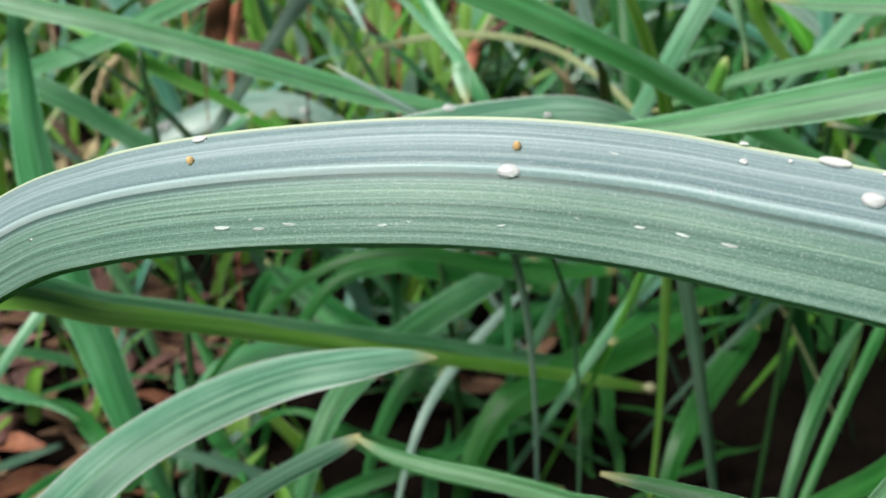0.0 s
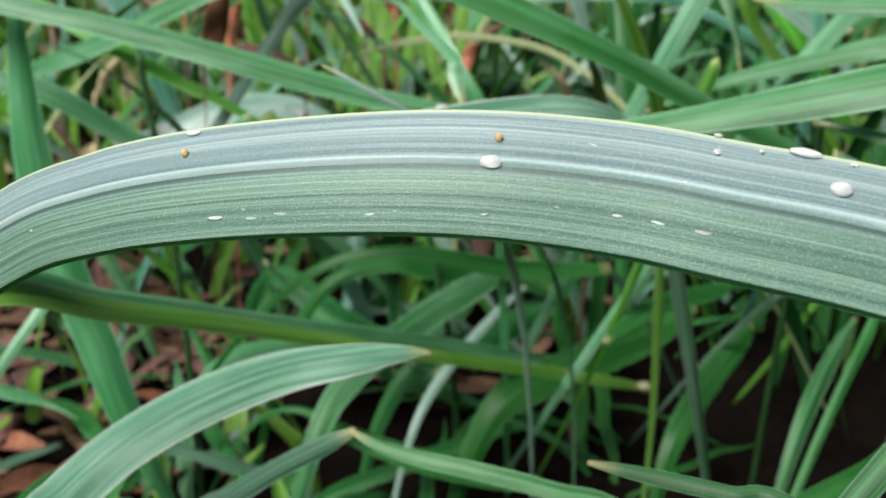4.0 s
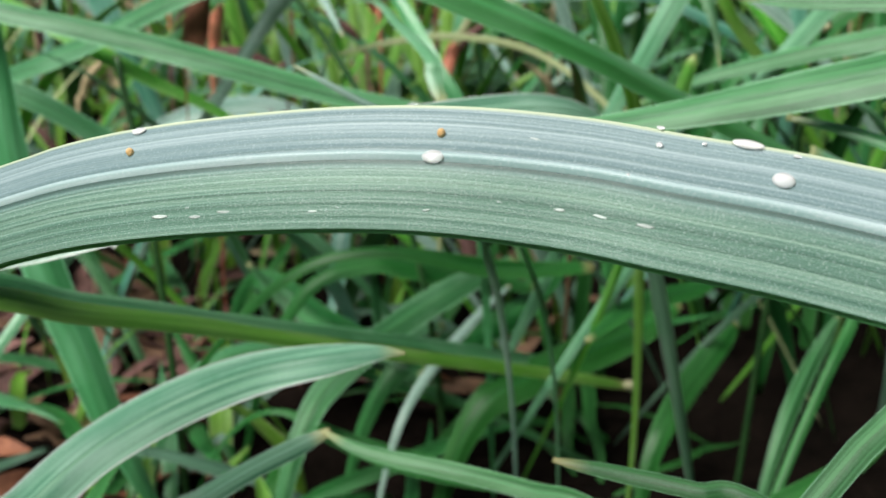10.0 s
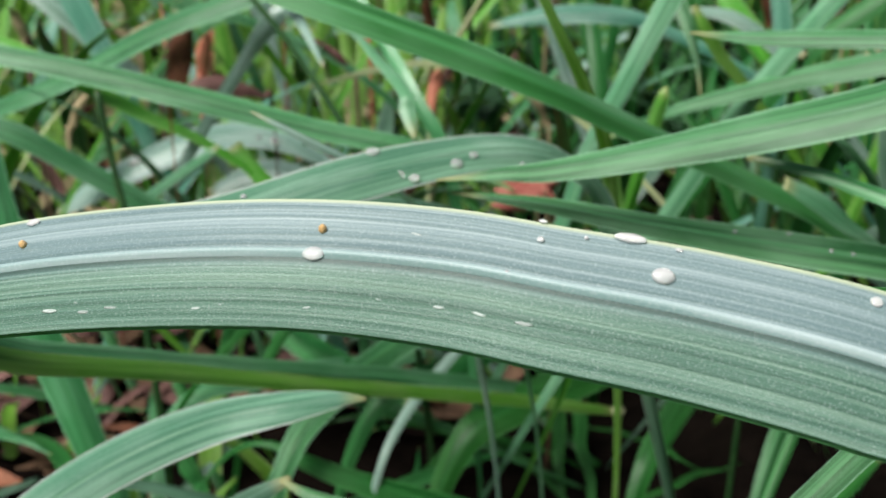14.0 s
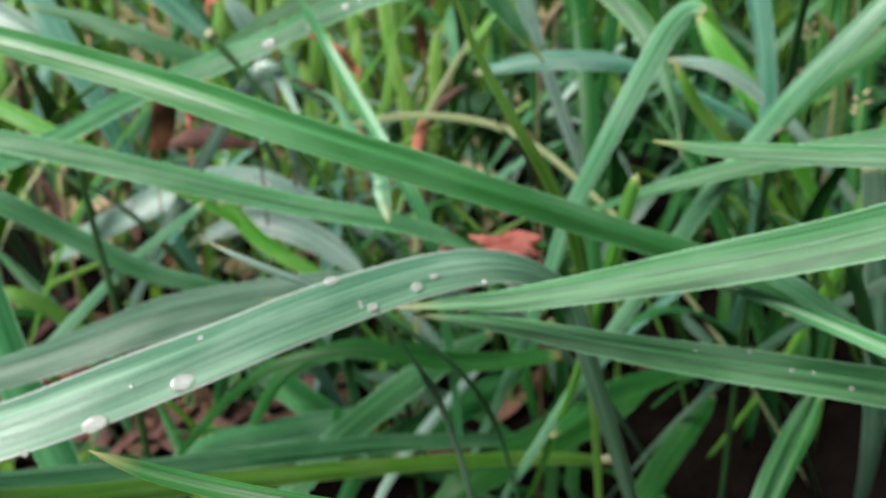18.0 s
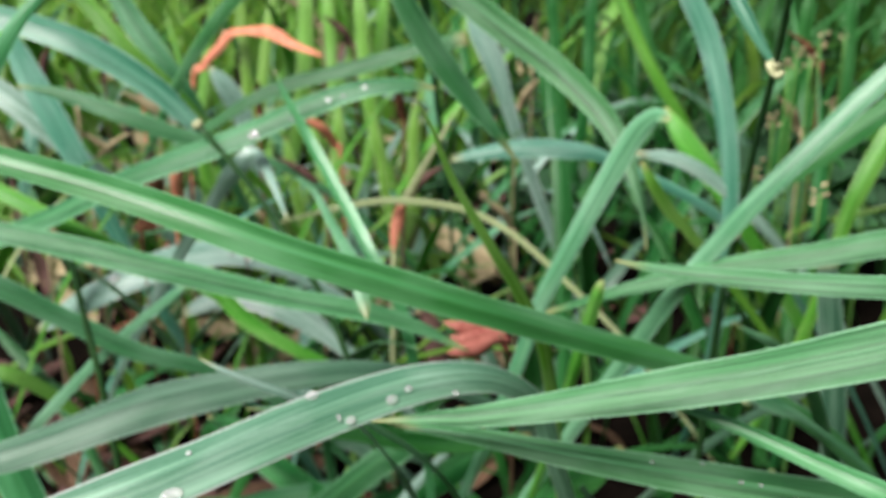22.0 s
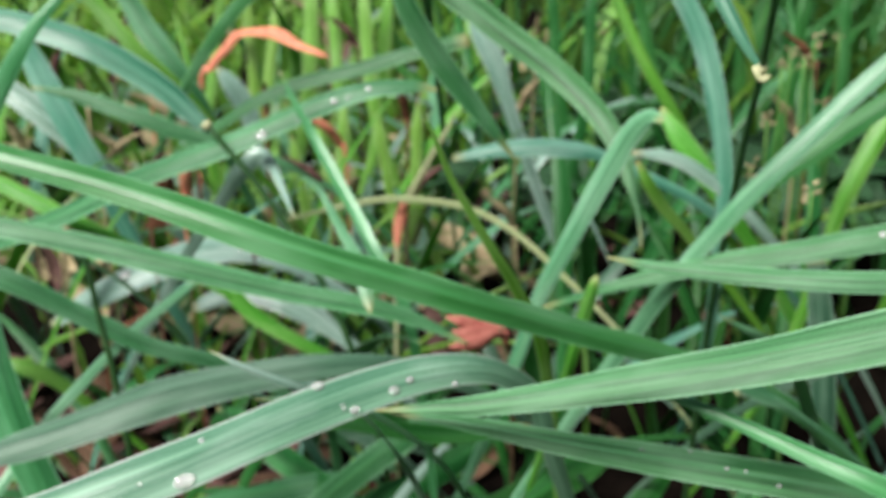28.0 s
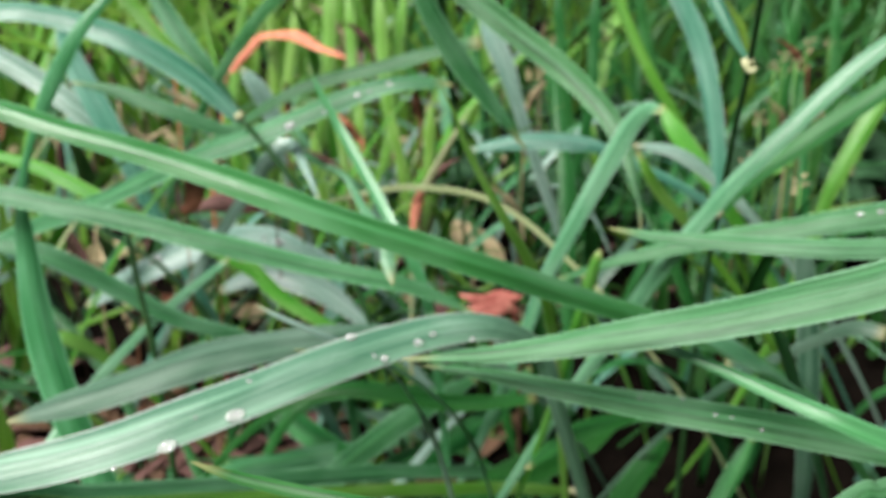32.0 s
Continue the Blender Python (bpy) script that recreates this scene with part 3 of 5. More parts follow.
grass_leaf("thin bright grass leaf with a sharp tip", [(-3.62, 26.13, 13.15, 0.026), (-3.25, 25.80, 12.44, 0.158), (-2.81, 25.47, 11.74, 0.234), (-2.02, 24.44, 10.70, 0.282), (-1.47, 23.54, 9.97, 0.278), (-0.77, 22.96, 8.71, 0.279), (-0.35, 22.90, 5.60, 0.200), (-0.10, 23.00, 2.60, 0.130), (0.10, 23.10, -0.20, 0.084)], (-0.40, -0.70, 0.60), "slant", 0.24)
grass_leaf("small drooping pale leaf tip", [(-1.38, 20.50, 10.07, 0.017), (-1.43, 20.69, 10.23, 0.194), (-1.51, 20.91, 10.48, 0.284), (-1.58, 21.25, 10.74, 0.253), (-2.14, 22.86, 10.87, 0.192), (-2.81, 25.06, 10.85, 0.124), (-3.71, 28.15, 9.63, 0.106), (-4.58, 31.36, 5.88, 0.068), (-5.34, 34.49, -0.20, 0.037)], (0.06, -0.77, 0.63), "pale", 0.24)
grass_leaf("broad bluish green grass leaf bent from its stalk", [(-13.81, 28.07, 13.76, 0.349), (-11.49, 27.68, 14.10, 0.571), (-10.19, 27.62, 13.99, 0.578), (-8.24, 27.38, 13.47, 0.688), (-6.57, 27.07, 12.57, 0.601), (-5.68, 26.83, 11.80, 0.404), (-5.41, 26.81, 11.53, 0.191)], (0.21, -0.68, 0.70), "blue", 0.24)
grass_leaf("arched green grass leaf with a row of drops", [(-0.12, 27.21, 12.39, 0.074), (-0.71, 27.16, 12.51, 0.339), (-1.75, 27.03, 12.47, 0.474), (-3.05, 26.84, 12.07, 0.538), (-5.03, 26.58, 11.27, 0.567), (-7.09, 26.64, 10.47, 0.567), (-9.37, 27.06, 9.23, 0.543), (-11.95, 27.59, 8.00, 0.534), (-14.06, 28.07, 6.43, 0.454), (-16.23, 28.68, 3.64, 0.294), (-18.33, 29.39, -0.20, 0.140)], (0.12, -0.63, 0.77), "grass", 0.24)
grass_leaf("green grass leaf lying across others", [(0.54, 22.27, 8.41, 0.061), (-0.98, 22.29, 9.16, 0.360), (-3.30, 22.30, 9.67, 0.436), (-5.57, 22.35, 10.24, 0.510), (-7.30, 22.52, 10.61, 0.472), (-9.03, 22.67, 10.93, 0.435), (-11.19, 22.96, 11.08, 0.440), (-14.43, 23.49, 10.00, 0.374), (-17.73, 24.22, 6.17, 0.242), (-20.90, 25.12, -0.20, 0.132)], (0.18, -0.72, 0.67), "grass", 0.24)
grass_leaf("broad grey-green grass leaf with a pale midrib", [(-9.13, 18.67, 7.81, 0.084), (-8.30, 19.06, 7.92, 0.535), (-7.30, 19.37, 8.12, 0.692), (-5.28, 20.12, 8.54, 0.840), (-3.19, 20.92, 8.59, 0.664), (-1.32, 21.68, 8.34, 0.438), (-0.05, 22.42, 7.56, 0.371), (1.66, 23.47, 6.01, 0.315), (3.38, 24.65, 3.37, 0.204), (5.03, 25.89, -0.20, 0.111)], (0.13, -0.50, 0.85), "grey", 0.3)
grass_leaf("thin pale grass leaf leaning over", [(-6.00, 26.80, 7.72, 0.093), (-6.30, 26.69, 7.50, 0.208), (-7.41, 25.25, 7.00, 0.243), (-8.60, 23.44, 6.20, 0.253), (-9.08, 22.67, 5.74, 0.247), (-10.02, 21.51, 4.57, 0.210), (-11.32, 20.58, 2.55, 0.136), (-12.89, 19.94, -0.20, 0.074)], (0.21, -0.72, 0.66), "pale", 0.24)
grass_leaf("wide upright green grass leaf with a dark midline", [(-7.53, 24.68, 15.43, 0.148), (-8.33, 24.32, 14.63, 0.292), (-9.08, 23.99, 13.42, 0.387), (-9.71, 23.65, 11.94, 0.182), (-9.98, 23.46, 10.78, 0.269), (-9.95, 23.21, 9.75, 0.443), (-9.78, 22.81, 8.36, 0.670), (-9.50, 22.44, 7.07, 0.800), (-9.06, 22.07, 5.76, 0.806), (-8.49, 21.81, 4.20, 0.767), (-8.05, 21.64, 2.85, 0.674), (-7.75, 21.59, 1.99, 0.500), (-7.37, 21.65, 0.95, 0.300), (-6.93, 21.81, -0.20, 0.140)], (0.28, -0.75, 0.60), "slant", 0.3)
grass_leaf("hanging green grass leaf with a soft sheen", [(1.56, 24.55, 11.66, 0.031), (1.16, 24.59, 12.21, 0.219), (0.67, 24.66, 12.84, 0.416), (-0.17, 24.74, 13.96, 0.536), (-0.80, 24.82, 15.07, 0.439), (-1.08, 25.11, 16.16, 0.378), (-1.01, 26.68, 16.70, 0.357), (-0.69, 31.38, 15.23, 0.304), (-0.12, 36.23, 9.48, 0.197), (0.68, 40.95, -0.20, 0.107)], (0.01, -0.86, 0.51), "grass", 0.24)
grass_leaf("broad soft green grass leaf drooping from above", [(4.32, 24.02, 9.81, 0.030), (4.24, 24.77, 10.70, 0.183), (3.74, 25.77, 11.90, 0.478), (2.78, 26.74, 12.80, 0.600), (1.51, 27.46, 13.63, 0.653), (0.21, 28.08, 14.49, 0.638), (-1.24, 28.80, 15.32, 0.556), (-4.79, 30.79, 13.97, 0.473), (-8.26, 33.26, 8.69, 0.300), (-11.46, 36.05, -0.20, 0.140)], (-0.08, -0.81, 0.59), "grass", 0.24)
grass_leaf("folded pale green grass leaf with a bright bend", [(4.36, 23.01, 13.08, 0.114), (4.18, 23.42, 13.03, 0.331), (3.88, 23.68, 12.63, 0.436), (3.49, 23.75, 11.83, 0.453), (2.72, 23.58, 10.28, 0.398), (2.10, 23.58, 8.86, 0.341), (1.70, 23.52, 7.56, 0.315), (0.99, 23.58, 5.27, 0.268), (0.11, 23.96, 2.64, 0.173), (-0.86, 24.65, -0.20, 0.094)], (-0.12, -0.81, 0.58), "pale", 0.24)
grass_leaf("slender green grass leaf far back", [(4.19, 31.02, 14.17, 0.293), (5.12, 30.12, 12.24, 0.326), (6.03, 29.68, 10.82, 0.279), (6.67, 29.42, 9.56, 0.248), (8.04, 29.15, 6.83, 0.211), (9.68, 29.39, 3.51, 0.136), (11.50, 30.10, -0.20, 0.074)], (-0.17, -0.82, 0.55), "bright", 0.24)
grass_leaf("bluish upright grass leaf beside a stalk", [(5.47, 29.02, 14.61, 0.475), (6.14, 28.45, 13.39, 0.538), (6.52, 27.77, 11.93, 0.494), (6.75, 27.21, 10.27, 0.390), (6.72, 26.86, 8.79, 0.329), (6.65, 26.76, 6.11, 0.279), (6.50, 27.72, 3.06, 0.181), (6.29, 29.70, -0.20, 0.099)], (-0.19, -0.82, 0.53), "blue", 0.24)
grass_leaf("dark green grass leaf in shade", [(10.78, 25.69, 13.38, 0.413), (9.75, 25.65, 12.59, 0.480), (8.35, 25.42, 11.62, 0.484), (7.10, 25.50, 10.61, 0.427), (6.45, 25.60, 9.65, 0.323), (4.81, 26.01, 7.00, 0.275), (3.07, 26.74, 3.65, 0.178), (1.32, 27.75, -0.20, 0.097)], (-0.25, -0.75, 0.61), "deep", 0.24)
grass_leaf("yellow-green narrow grass leaf", [(12.54, 29.17, 13.76, 0.264), (10.74, 28.04, 11.34, 0.459), (9.98, 27.53, 10.00, 0.457), (9.63, 27.34, 9.11, 0.371), (9.41, 27.14, 8.21, 0.328), (8.71, 26.85, 5.74, 0.279), (7.66, 27.01, 2.88, 0.181), (6.32, 27.63, -0.20, 0.098)], (-0.28, -0.77, 0.57), "bright", 0.24)
grass_leaf("pale arched dry grass stem", [(-3.96, 27.48, 8.94, 0.047), (-2.56, 27.63, 9.27, 0.154), (-1.17, 27.71, 9.45, 0.165), (0.50, 27.63, 9.27, 0.165), (1.62, 27.40, 8.78, 0.152), (2.66, 27.03, 7.98, 0.139), (4.53, 26.53, 6.16, 0.118), (6.58, 26.31, 3.38, 0.076), (8.69, 26.39, -0.20, 0.042)], (-0.01, -0.80, 0.60), "straw", 0.24)
grass_leaf("needle-thin pale leaf tip", [(-3.39, 15.42, 12.18, 0.017), (-3.07, 15.35, 12.04, 0.08), (-2.61, 15.44, 11.76, 0.12), (-2.03, 15.69, 11.35, 0.15), (-1.30, 16.48, 10.44, 0.15), (-0.50, 18.00, 7.95, 0.150), (0.10, 19.60, 4.30, 0.100), (0.50, 21.00, -0.20, 0.060)], (-0.21, -0.50, 0.84), "frost", 0.24)
grass_leaf("small pale leaf tip", [(-2.82, 15.63, 11.22, 0.021), (-2.52, 15.80, 11.12, 0.113), (-1.98, 16.22, 10.84, 0.166), (-1.31, 16.69, 10.42, 0.169), (0.10, 18.20, 8.10, 0.120), (0.90, 19.80, 4.60, 0.080), (1.40, 21.40, -0.20, 0.050)], (-0.23, -0.49, 0.84), "pale", 0.24)
grass_leaf("short pale grass leaf tip", [(4.74, 18.37, 11.17, 0.016), (5.13, 18.47, 10.91, 0.101), (5.62, 18.74, 10.54, 0.181), (6.43, 19.51, 9.61, 0.244), (7.20, 20.44, 8.04, 0.285), (8.17, 21.58, 5.87, 0.242), (9.27, 22.82, 3.07, 0.157), (10.43, 24.08, -0.20, 0.086)], (-0.22, -0.72, 0.66), "pale", 0.24)
grass_leaf("green grass shoot with a withered yellow tip", [(2.79, 19.74, 11.27, 0.042), (2.72, 19.66, 11.11, 0.200), (2.62, 19.82, 10.51, 0.255), (2.46, 20.17, 9.35, 0.229), (2.35, 20.58, 8.34, 0.200), (2.02, 21.57, 5.88, 0.170), (1.49, 22.71, 2.98, 0.110), (0.80, 23.92, -0.20, 0.060)], (-0.10, -0.75, 0.65), "bright", 0.24)
grass_leaf("dull wide leaf standing in shade", [(8.13, 23.94, 9.65, 0.386), (8.31, 23.66, 8.33, 0.528), (8.51, 23.38, 6.77, 0.554), (8.60, 23.07, 5.17, 0.501), (8.70, 23.04, 3.57, 0.426), (8.87, 23.53, 1.75, 0.276), (9.07, 24.52, -0.20, 0.140)], (-0.25, -0.69, 0.68), "grey", 0.24)
grass_leaf("grey-green leaf under the crossing leaves", [(6.35, 22.72, 7.02, 0.224), (7.17, 22.95, 6.81, 0.371), (8.12, 23.22, 6.20, 0.236), (8.79, 23.23, 5.52, 0.092), (9.94, 23.35, 4.11, 0.079), (11.16, 23.69, 2.16, 0.051), (12.37, 24.22, -0.20, 0.028)], (-0.20, -0.58, 0.79), "grey", 0.24)
grass_leaf("yellow-green narrow grass leaf", [(-12.59, 28.08, 10.23, 0.239), (-10.92, 27.87, 9.79, 0.378), (-9.25, 27.52, 9.03, 0.399), (-7.72, 27.47, 8.21, 0.333), (-6.45, 27.50, 7.57, 0.240), (-4.44, 27.65, 6.04, 0.204), (-2.37, 28.03, 3.40, 0.132), (-0.35, 28.61, -0.20, 0.072)], (0.24, -0.72, 0.65), "bright", 0.24)
grass_leaf("green grass leaf behind others", [(-11.17, 31.76, 11.03, 0.053), (-10.02, 31.68, 10.84, 0.342), (-8.33, 31.44, 10.33, 0.472), (-6.92, 31.40, 9.78, 0.422), (-5.51, 31.54, 9.37, 0.241), (-2.85, 31.89, 7.81, 0.205), (-0.13, 32.42, 4.55, 0.133), (2.49, 33.12, -0.20, 0.072)], (0.21, -0.77, 0.60), "grass", 0.24)
grass_leaf("broad pale grass leaf, out among weeds", [(-15.11, 35.18, 11.25, 0.576), (-13.10, 34.70, 10.22, 0.742), (-11.60, 34.22, 9.21, 0.733), (-10.21, 34.05, 7.90, 0.569), (-9.00, 34.12, 6.62, 0.377), (-7.62, 34.26, 4.92, 0.320), (-6.15, 34.55, 2.60, 0.207), (-4.67, 34.97, -0.20, 0.113)], (0.24, -0.72, 0.65), "frost", 0.24)
grass_leaf("broad bluish green grass leaf", [(-12.25, 34.47, 12.11, 0.182), (-11.76, 33.99, 11.08, 0.651), (-10.95, 33.38, 9.76, 0.759), (-10.12, 32.91, 8.29, 0.632), (-9.49, 32.69, 6.87, 0.478), (-8.59, 32.52, 4.86, 0.406), (-7.49, 32.59, 2.46, 0.263), (-6.27, 32.90, -0.20, 0.140)], (0.26, -0.80, 0.54), "blue", 0.24)
grass_leaf("bright yellow-green grass leaf", [(-10.40, 34.02, 13.51, 0.287), (-9.53, 33.62, 12.65, 0.445), (-8.59, 33.19, 11.72, 0.419), (-7.73, 33.21, 10.82, 0.345), (-6.89, 33.38, 9.76, 0.270), (-5.06, 33.80, 7.16, 0.230), (-3.09, 34.40, 3.78, 0.149), (-1.09, 35.12, -0.20, 0.081)], (0.22, -0.84, 0.50), "bright", 0.24)
grass_leaf("bluish grass leaf in the back", [(-9.95, 37.03, 12.85, 0.421), (-9.17, 36.44, 11.61, 0.678), (-8.14, 35.86, 10.36, 0.651), (-7.45, 35.81, 9.30, 0.428), (-7.04, 35.94, 8.15, 0.317), (-6.17, 36.28, 5.73, 0.270), (-5.17, 36.83, 2.88, 0.174), (-4.08, 37.55, -0.20, 0.095)], (0.19, -0.84, 0.52), "grass", 0.24)
grass_leaf("green grass leaf low down", [(-11.67, 24.79, 9.10, 0.399), (-10.01, 24.66, 8.81, 0.502), (-8.37, 24.75, 7.82, 0.484), (-6.96, 24.97, 6.88, 0.453), (-5.51, 25.50, 6.11, 0.352), (-3.98, 26.07, 4.88, 0.299), (-2.40, 26.71, 2.74, 0.193), (-0.85, 27.37, -0.20, 0.105)], (0.22, -0.65, 0.73), "grass", 0.24)
grass_leaf("green grass leaf low down", [(-5.81, 27.86, 7.39, 0.354), (-4.95, 27.43, 6.48, 0.406), (-3.82, 27.30, 5.73, 0.365), (-2.70, 27.41, 5.00, 0.247), (-1.45, 27.57, 3.89, 0.210), (-0.16, 27.87, 2.13, 0.136), (1.11, 28.26, -0.20, 0.074)], (0.10, -0.70, 0.71), "bright", 0.24)
grass_leaf("short green grass leaf near the soil", [(-10.45, 24.28, 6.82, 0.088), (-9.67, 24.24, 6.73, 0.368), (-8.86, 24.32, 6.19, 0.321), (-7.94, 24.41, 5.21, 0.195), (-6.88, 24.56, 3.86, 0.166), (-5.74, 24.82, 2.02, 0.107), (-4.59, 25.17, -0.20, 0.058)], (0.24, -0.65, 0.72), "bright", 0.24)
grass_leaf("soft green grass leaf in the back", [(0.70, 32.31, 12.21, 0.426), (-0.67, 32.18, 11.93, 0.426), (-2.23, 32.28, 11.42, 0.460), (-4.12, 32.37, 10.91, 0.435), (-5.75, 32.42, 10.08, 0.352), (-8.40, 32.69, 8.04, 0.299), (-11.12, 33.35, 4.55, 0.193), (-13.75, 34.36, -0.20, 0.106)], (0.05, -0.70, 0.72), "grass", 0.24)
grass_leaf("grey-white drooping leaf piece", [(-3.37, 25.23, 10.03, 0.063), (-4.23, 27.23, 10.77, 0.296), (-4.80, 27.27, 10.39, 0.450), (-5.35, 27.36, 9.62, 0.340), (-7.00, 27.80, 7.00, 0.289), (-8.71, 28.68, 3.66, 0.187), (-10.38, 29.94, -0.20, 0.102)], (0.14, -0.81, 0.58), "frost", 0.24)
grass_leaf("broad pale grey-green leaf wet with rain", [(-10.95, 29.92, 4.71, 0.243), (-9.95, 30.01, 5.38, 0.702), (-8.74, 30.00, 6.07, 0.834), (-7.08, 30.39, 6.67, 0.890), (-5.59, 30.82, 6.65, 0.786), (-4.08, 31.13, 5.88, 0.398), (-2.55, 31.48, 4.70, 0.338), (-0.96, 31.92, 2.63, 0.219), (0.57, 32.44, -0.20, 0.119)], (0.13, -0.55, 0.82), "frost", 0.24)
grass_leaf("broad pale grey-green leaf lying flat", [(-6.80, 29.24, 5.61, 0.296), (-5.39, 29.28, 6.19, 0.847), (-4.00, 28.94, 5.93, 0.847), (-2.63, 28.53, 5.04, 0.402), (-1.39, 28.23, 3.94, 0.342), (-0.05, 28.07, 2.16, 0.221), (1.30, 28.06, -0.20, 0.121)], (0.07, -0.54, 0.84), "frost", 0.24)
# These two are deep green to put the low shade into their colour.
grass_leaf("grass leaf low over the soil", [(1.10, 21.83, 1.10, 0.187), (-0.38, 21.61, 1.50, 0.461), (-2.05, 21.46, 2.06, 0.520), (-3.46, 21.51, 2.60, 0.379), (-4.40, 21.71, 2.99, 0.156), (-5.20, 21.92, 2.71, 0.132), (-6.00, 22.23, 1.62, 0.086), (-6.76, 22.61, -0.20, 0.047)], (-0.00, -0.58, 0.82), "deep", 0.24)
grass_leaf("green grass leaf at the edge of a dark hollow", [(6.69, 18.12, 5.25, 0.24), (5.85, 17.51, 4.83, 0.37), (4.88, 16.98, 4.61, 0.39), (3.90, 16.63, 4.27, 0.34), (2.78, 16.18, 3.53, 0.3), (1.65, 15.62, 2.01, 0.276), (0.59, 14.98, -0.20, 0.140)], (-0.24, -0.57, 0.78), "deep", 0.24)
grass_leaf("soft green grass leaf in the back", [(-5.81, 26.65, 4.09, 0.101), (-4.84, 26.25, 3.27, 0.403), (-3.45, 25.50, 2.65, 0.500), (-2.10, 24.99, 2.07, 0.299), (-1.23, 24.82, 1.67, 0.254), (0.36, 24.73, 0.90, 0.164), (2.58, 24.73, -0.20, 0.090)], (0.04, -0.70, 0.71), "grass", 0.24)
grass_leaf("upright yellow-green leaf blurred in the turf", [(-7.95, 44.03, 11.31, 0.080), (-8.09, 43.49, 10.14, 0.341), (-8.27, 43.14, 8.92, 0.342), (-8.49, 42.60, 7.30, 0.364), (-9.00, 42.12, 5.12, 0.309), (-10.00, 42.02, 2.57, 0.200), (-11.42, 42.32, -0.20, 0.109)], (0.16, -0.85, 0.51), "lush", 0.24)
grass_leaf("upright yellow-green leaf blurred in the turf", [(-6.86, 42.03, 11.75, 0.077), (-6.73, 41.44, 10.48, 0.361), (-6.63, 41.04, 9.15, 0.363), (-6.48, 40.43, 7.38, 0.386), (-6.04, 39.91, 5.17, 0.328), (-5.05, 39.76, 2.59, 0.212), (-3.56, 39.99, -0.20, 0.116)], (0.14, -0.85, 0.51), "lush", 0.24)
grass_leaf("upright yellow-green leaf blurred in the turf", [(-5.97, 45.03, 11.09, 0.083), (-6.15, 44.42, 9.78, 0.421), (-6.35, 44.01, 8.42, 0.423), (-6.62, 43.38, 6.61, 0.450), (-7.09, 42.91, 4.64, 0.383), (-8.00, 42.74, 2.32, 0.248), (-9.30, 42.90, -0.20, 0.135)], (0.12, -0.85, 0.51), "lush", 0.24)
grass_leaf("upright yellow-green leaf blurred in the turf", [(-4.63, 43.11, 11.71, 0.079), (-4.66, 42.68, 10.79, 0.506), (-4.70, 42.45, 9.81, 0.508), (-4.76, 42.07, 8.52, 0.541), (-5.10, 41.79, 5.95, 0.460), (-5.95, 42.41, 2.98, 0.297), (-7.26, 43.91, -0.20, 0.140)], (0.10, -0.86, 0.50), "lush", 0.24)
grass_leaf("upright yellow-green leaf blurred in the turf", [(-4.25, 46.03, 10.87, 0.085), (-4.15, 45.49, 9.71, 0.398), (-4.08, 45.14, 8.49, 0.400), (-3.96, 44.61, 6.88, 0.425), (-3.58, 44.18, 4.81, 0.362), (-2.67, 44.19, 2.40, 0.234), (-1.29, 44.62, -0.20, 0.128)], (0.08, -0.86, 0.51), "lush", 0.24)
grass_leaf("upright yellow-green leaf blurred in the turf", [(-2.94, 44.03, 11.31, 0.082), (-2.85, 43.56, 10.31, 0.451), (-2.77, 43.29, 9.26, 0.453), (-2.66, 42.86, 7.86, 0.482), (-2.22, 42.43, 5.49, 0.410), (-1.21, 42.51, 2.75, 0.265), (0.30, 43.11, -0.20, 0.140)], (0.06, -0.86, 0.50), "lush", 0.24)
grass_leaf("upright yellow-green leaf blurred in the turf", [(-1.96, 45.12, 11.28, 0.083), (-2.08, 44.46, 9.86, 0.390), (-2.20, 43.99, 8.38, 0.392), (-2.36, 43.29, 6.42, 0.417), (-2.74, 42.83, 4.50, 0.354), (-3.62, 42.72, 2.25, 0.229), (-4.95, 42.97, -0.20, 0.125)], (0.04, -0.86, 0.51), "lush", 0.24)
grass_leaf("upright yellow-green leaf blurred in the turf", [(-3.95, 36.31, 8.95, 0.070), (-3.82, 36.00, 8.28, 0.299), (-3.71, 35.87, 7.54, 0.301), (-3.55, 35.64, 6.57, 0.320), (-3.09, 35.36, 4.57, 0.272), (-2.29, 35.44, 2.27, 0.176), (-1.20, 35.88, -0.20, 0.096)], (0.08, -0.82, 0.57), "lush", 0.24)
grass_leaf("upright yellow-green leaf blurred in the turf", [(-3.23, 38.30, 8.49, 0.074), (-3.29, 37.95, 7.73, 0.377), (-3.36, 37.78, 6.90, 0.379), (-3.45, 37.49, 5.81, 0.404), (-3.75, 37.28, 4.04, 0.343), (-4.39, 37.54, 2.00, 0.222), (-5.34, 38.26, -0.20, 0.121)], (0.07, -0.82, 0.57), "lush", 0.24)
grass_leaf("upright yellow-green leaf blurred in the turf", [(-2.15, 37.19, 8.47, 0.072), (-2.02, 36.87, 7.78, 0.277), (-1.89, 36.73, 7.02, 0.279), (-1.72, 36.49, 6.02, 0.296), (-1.28, 36.23, 4.20, 0.252), (-0.53, 36.29, 2.08, 0.163), (0.48, 36.68, -0.20, 0.089)], (0.04, -0.82, 0.57), "lush", 0.24)
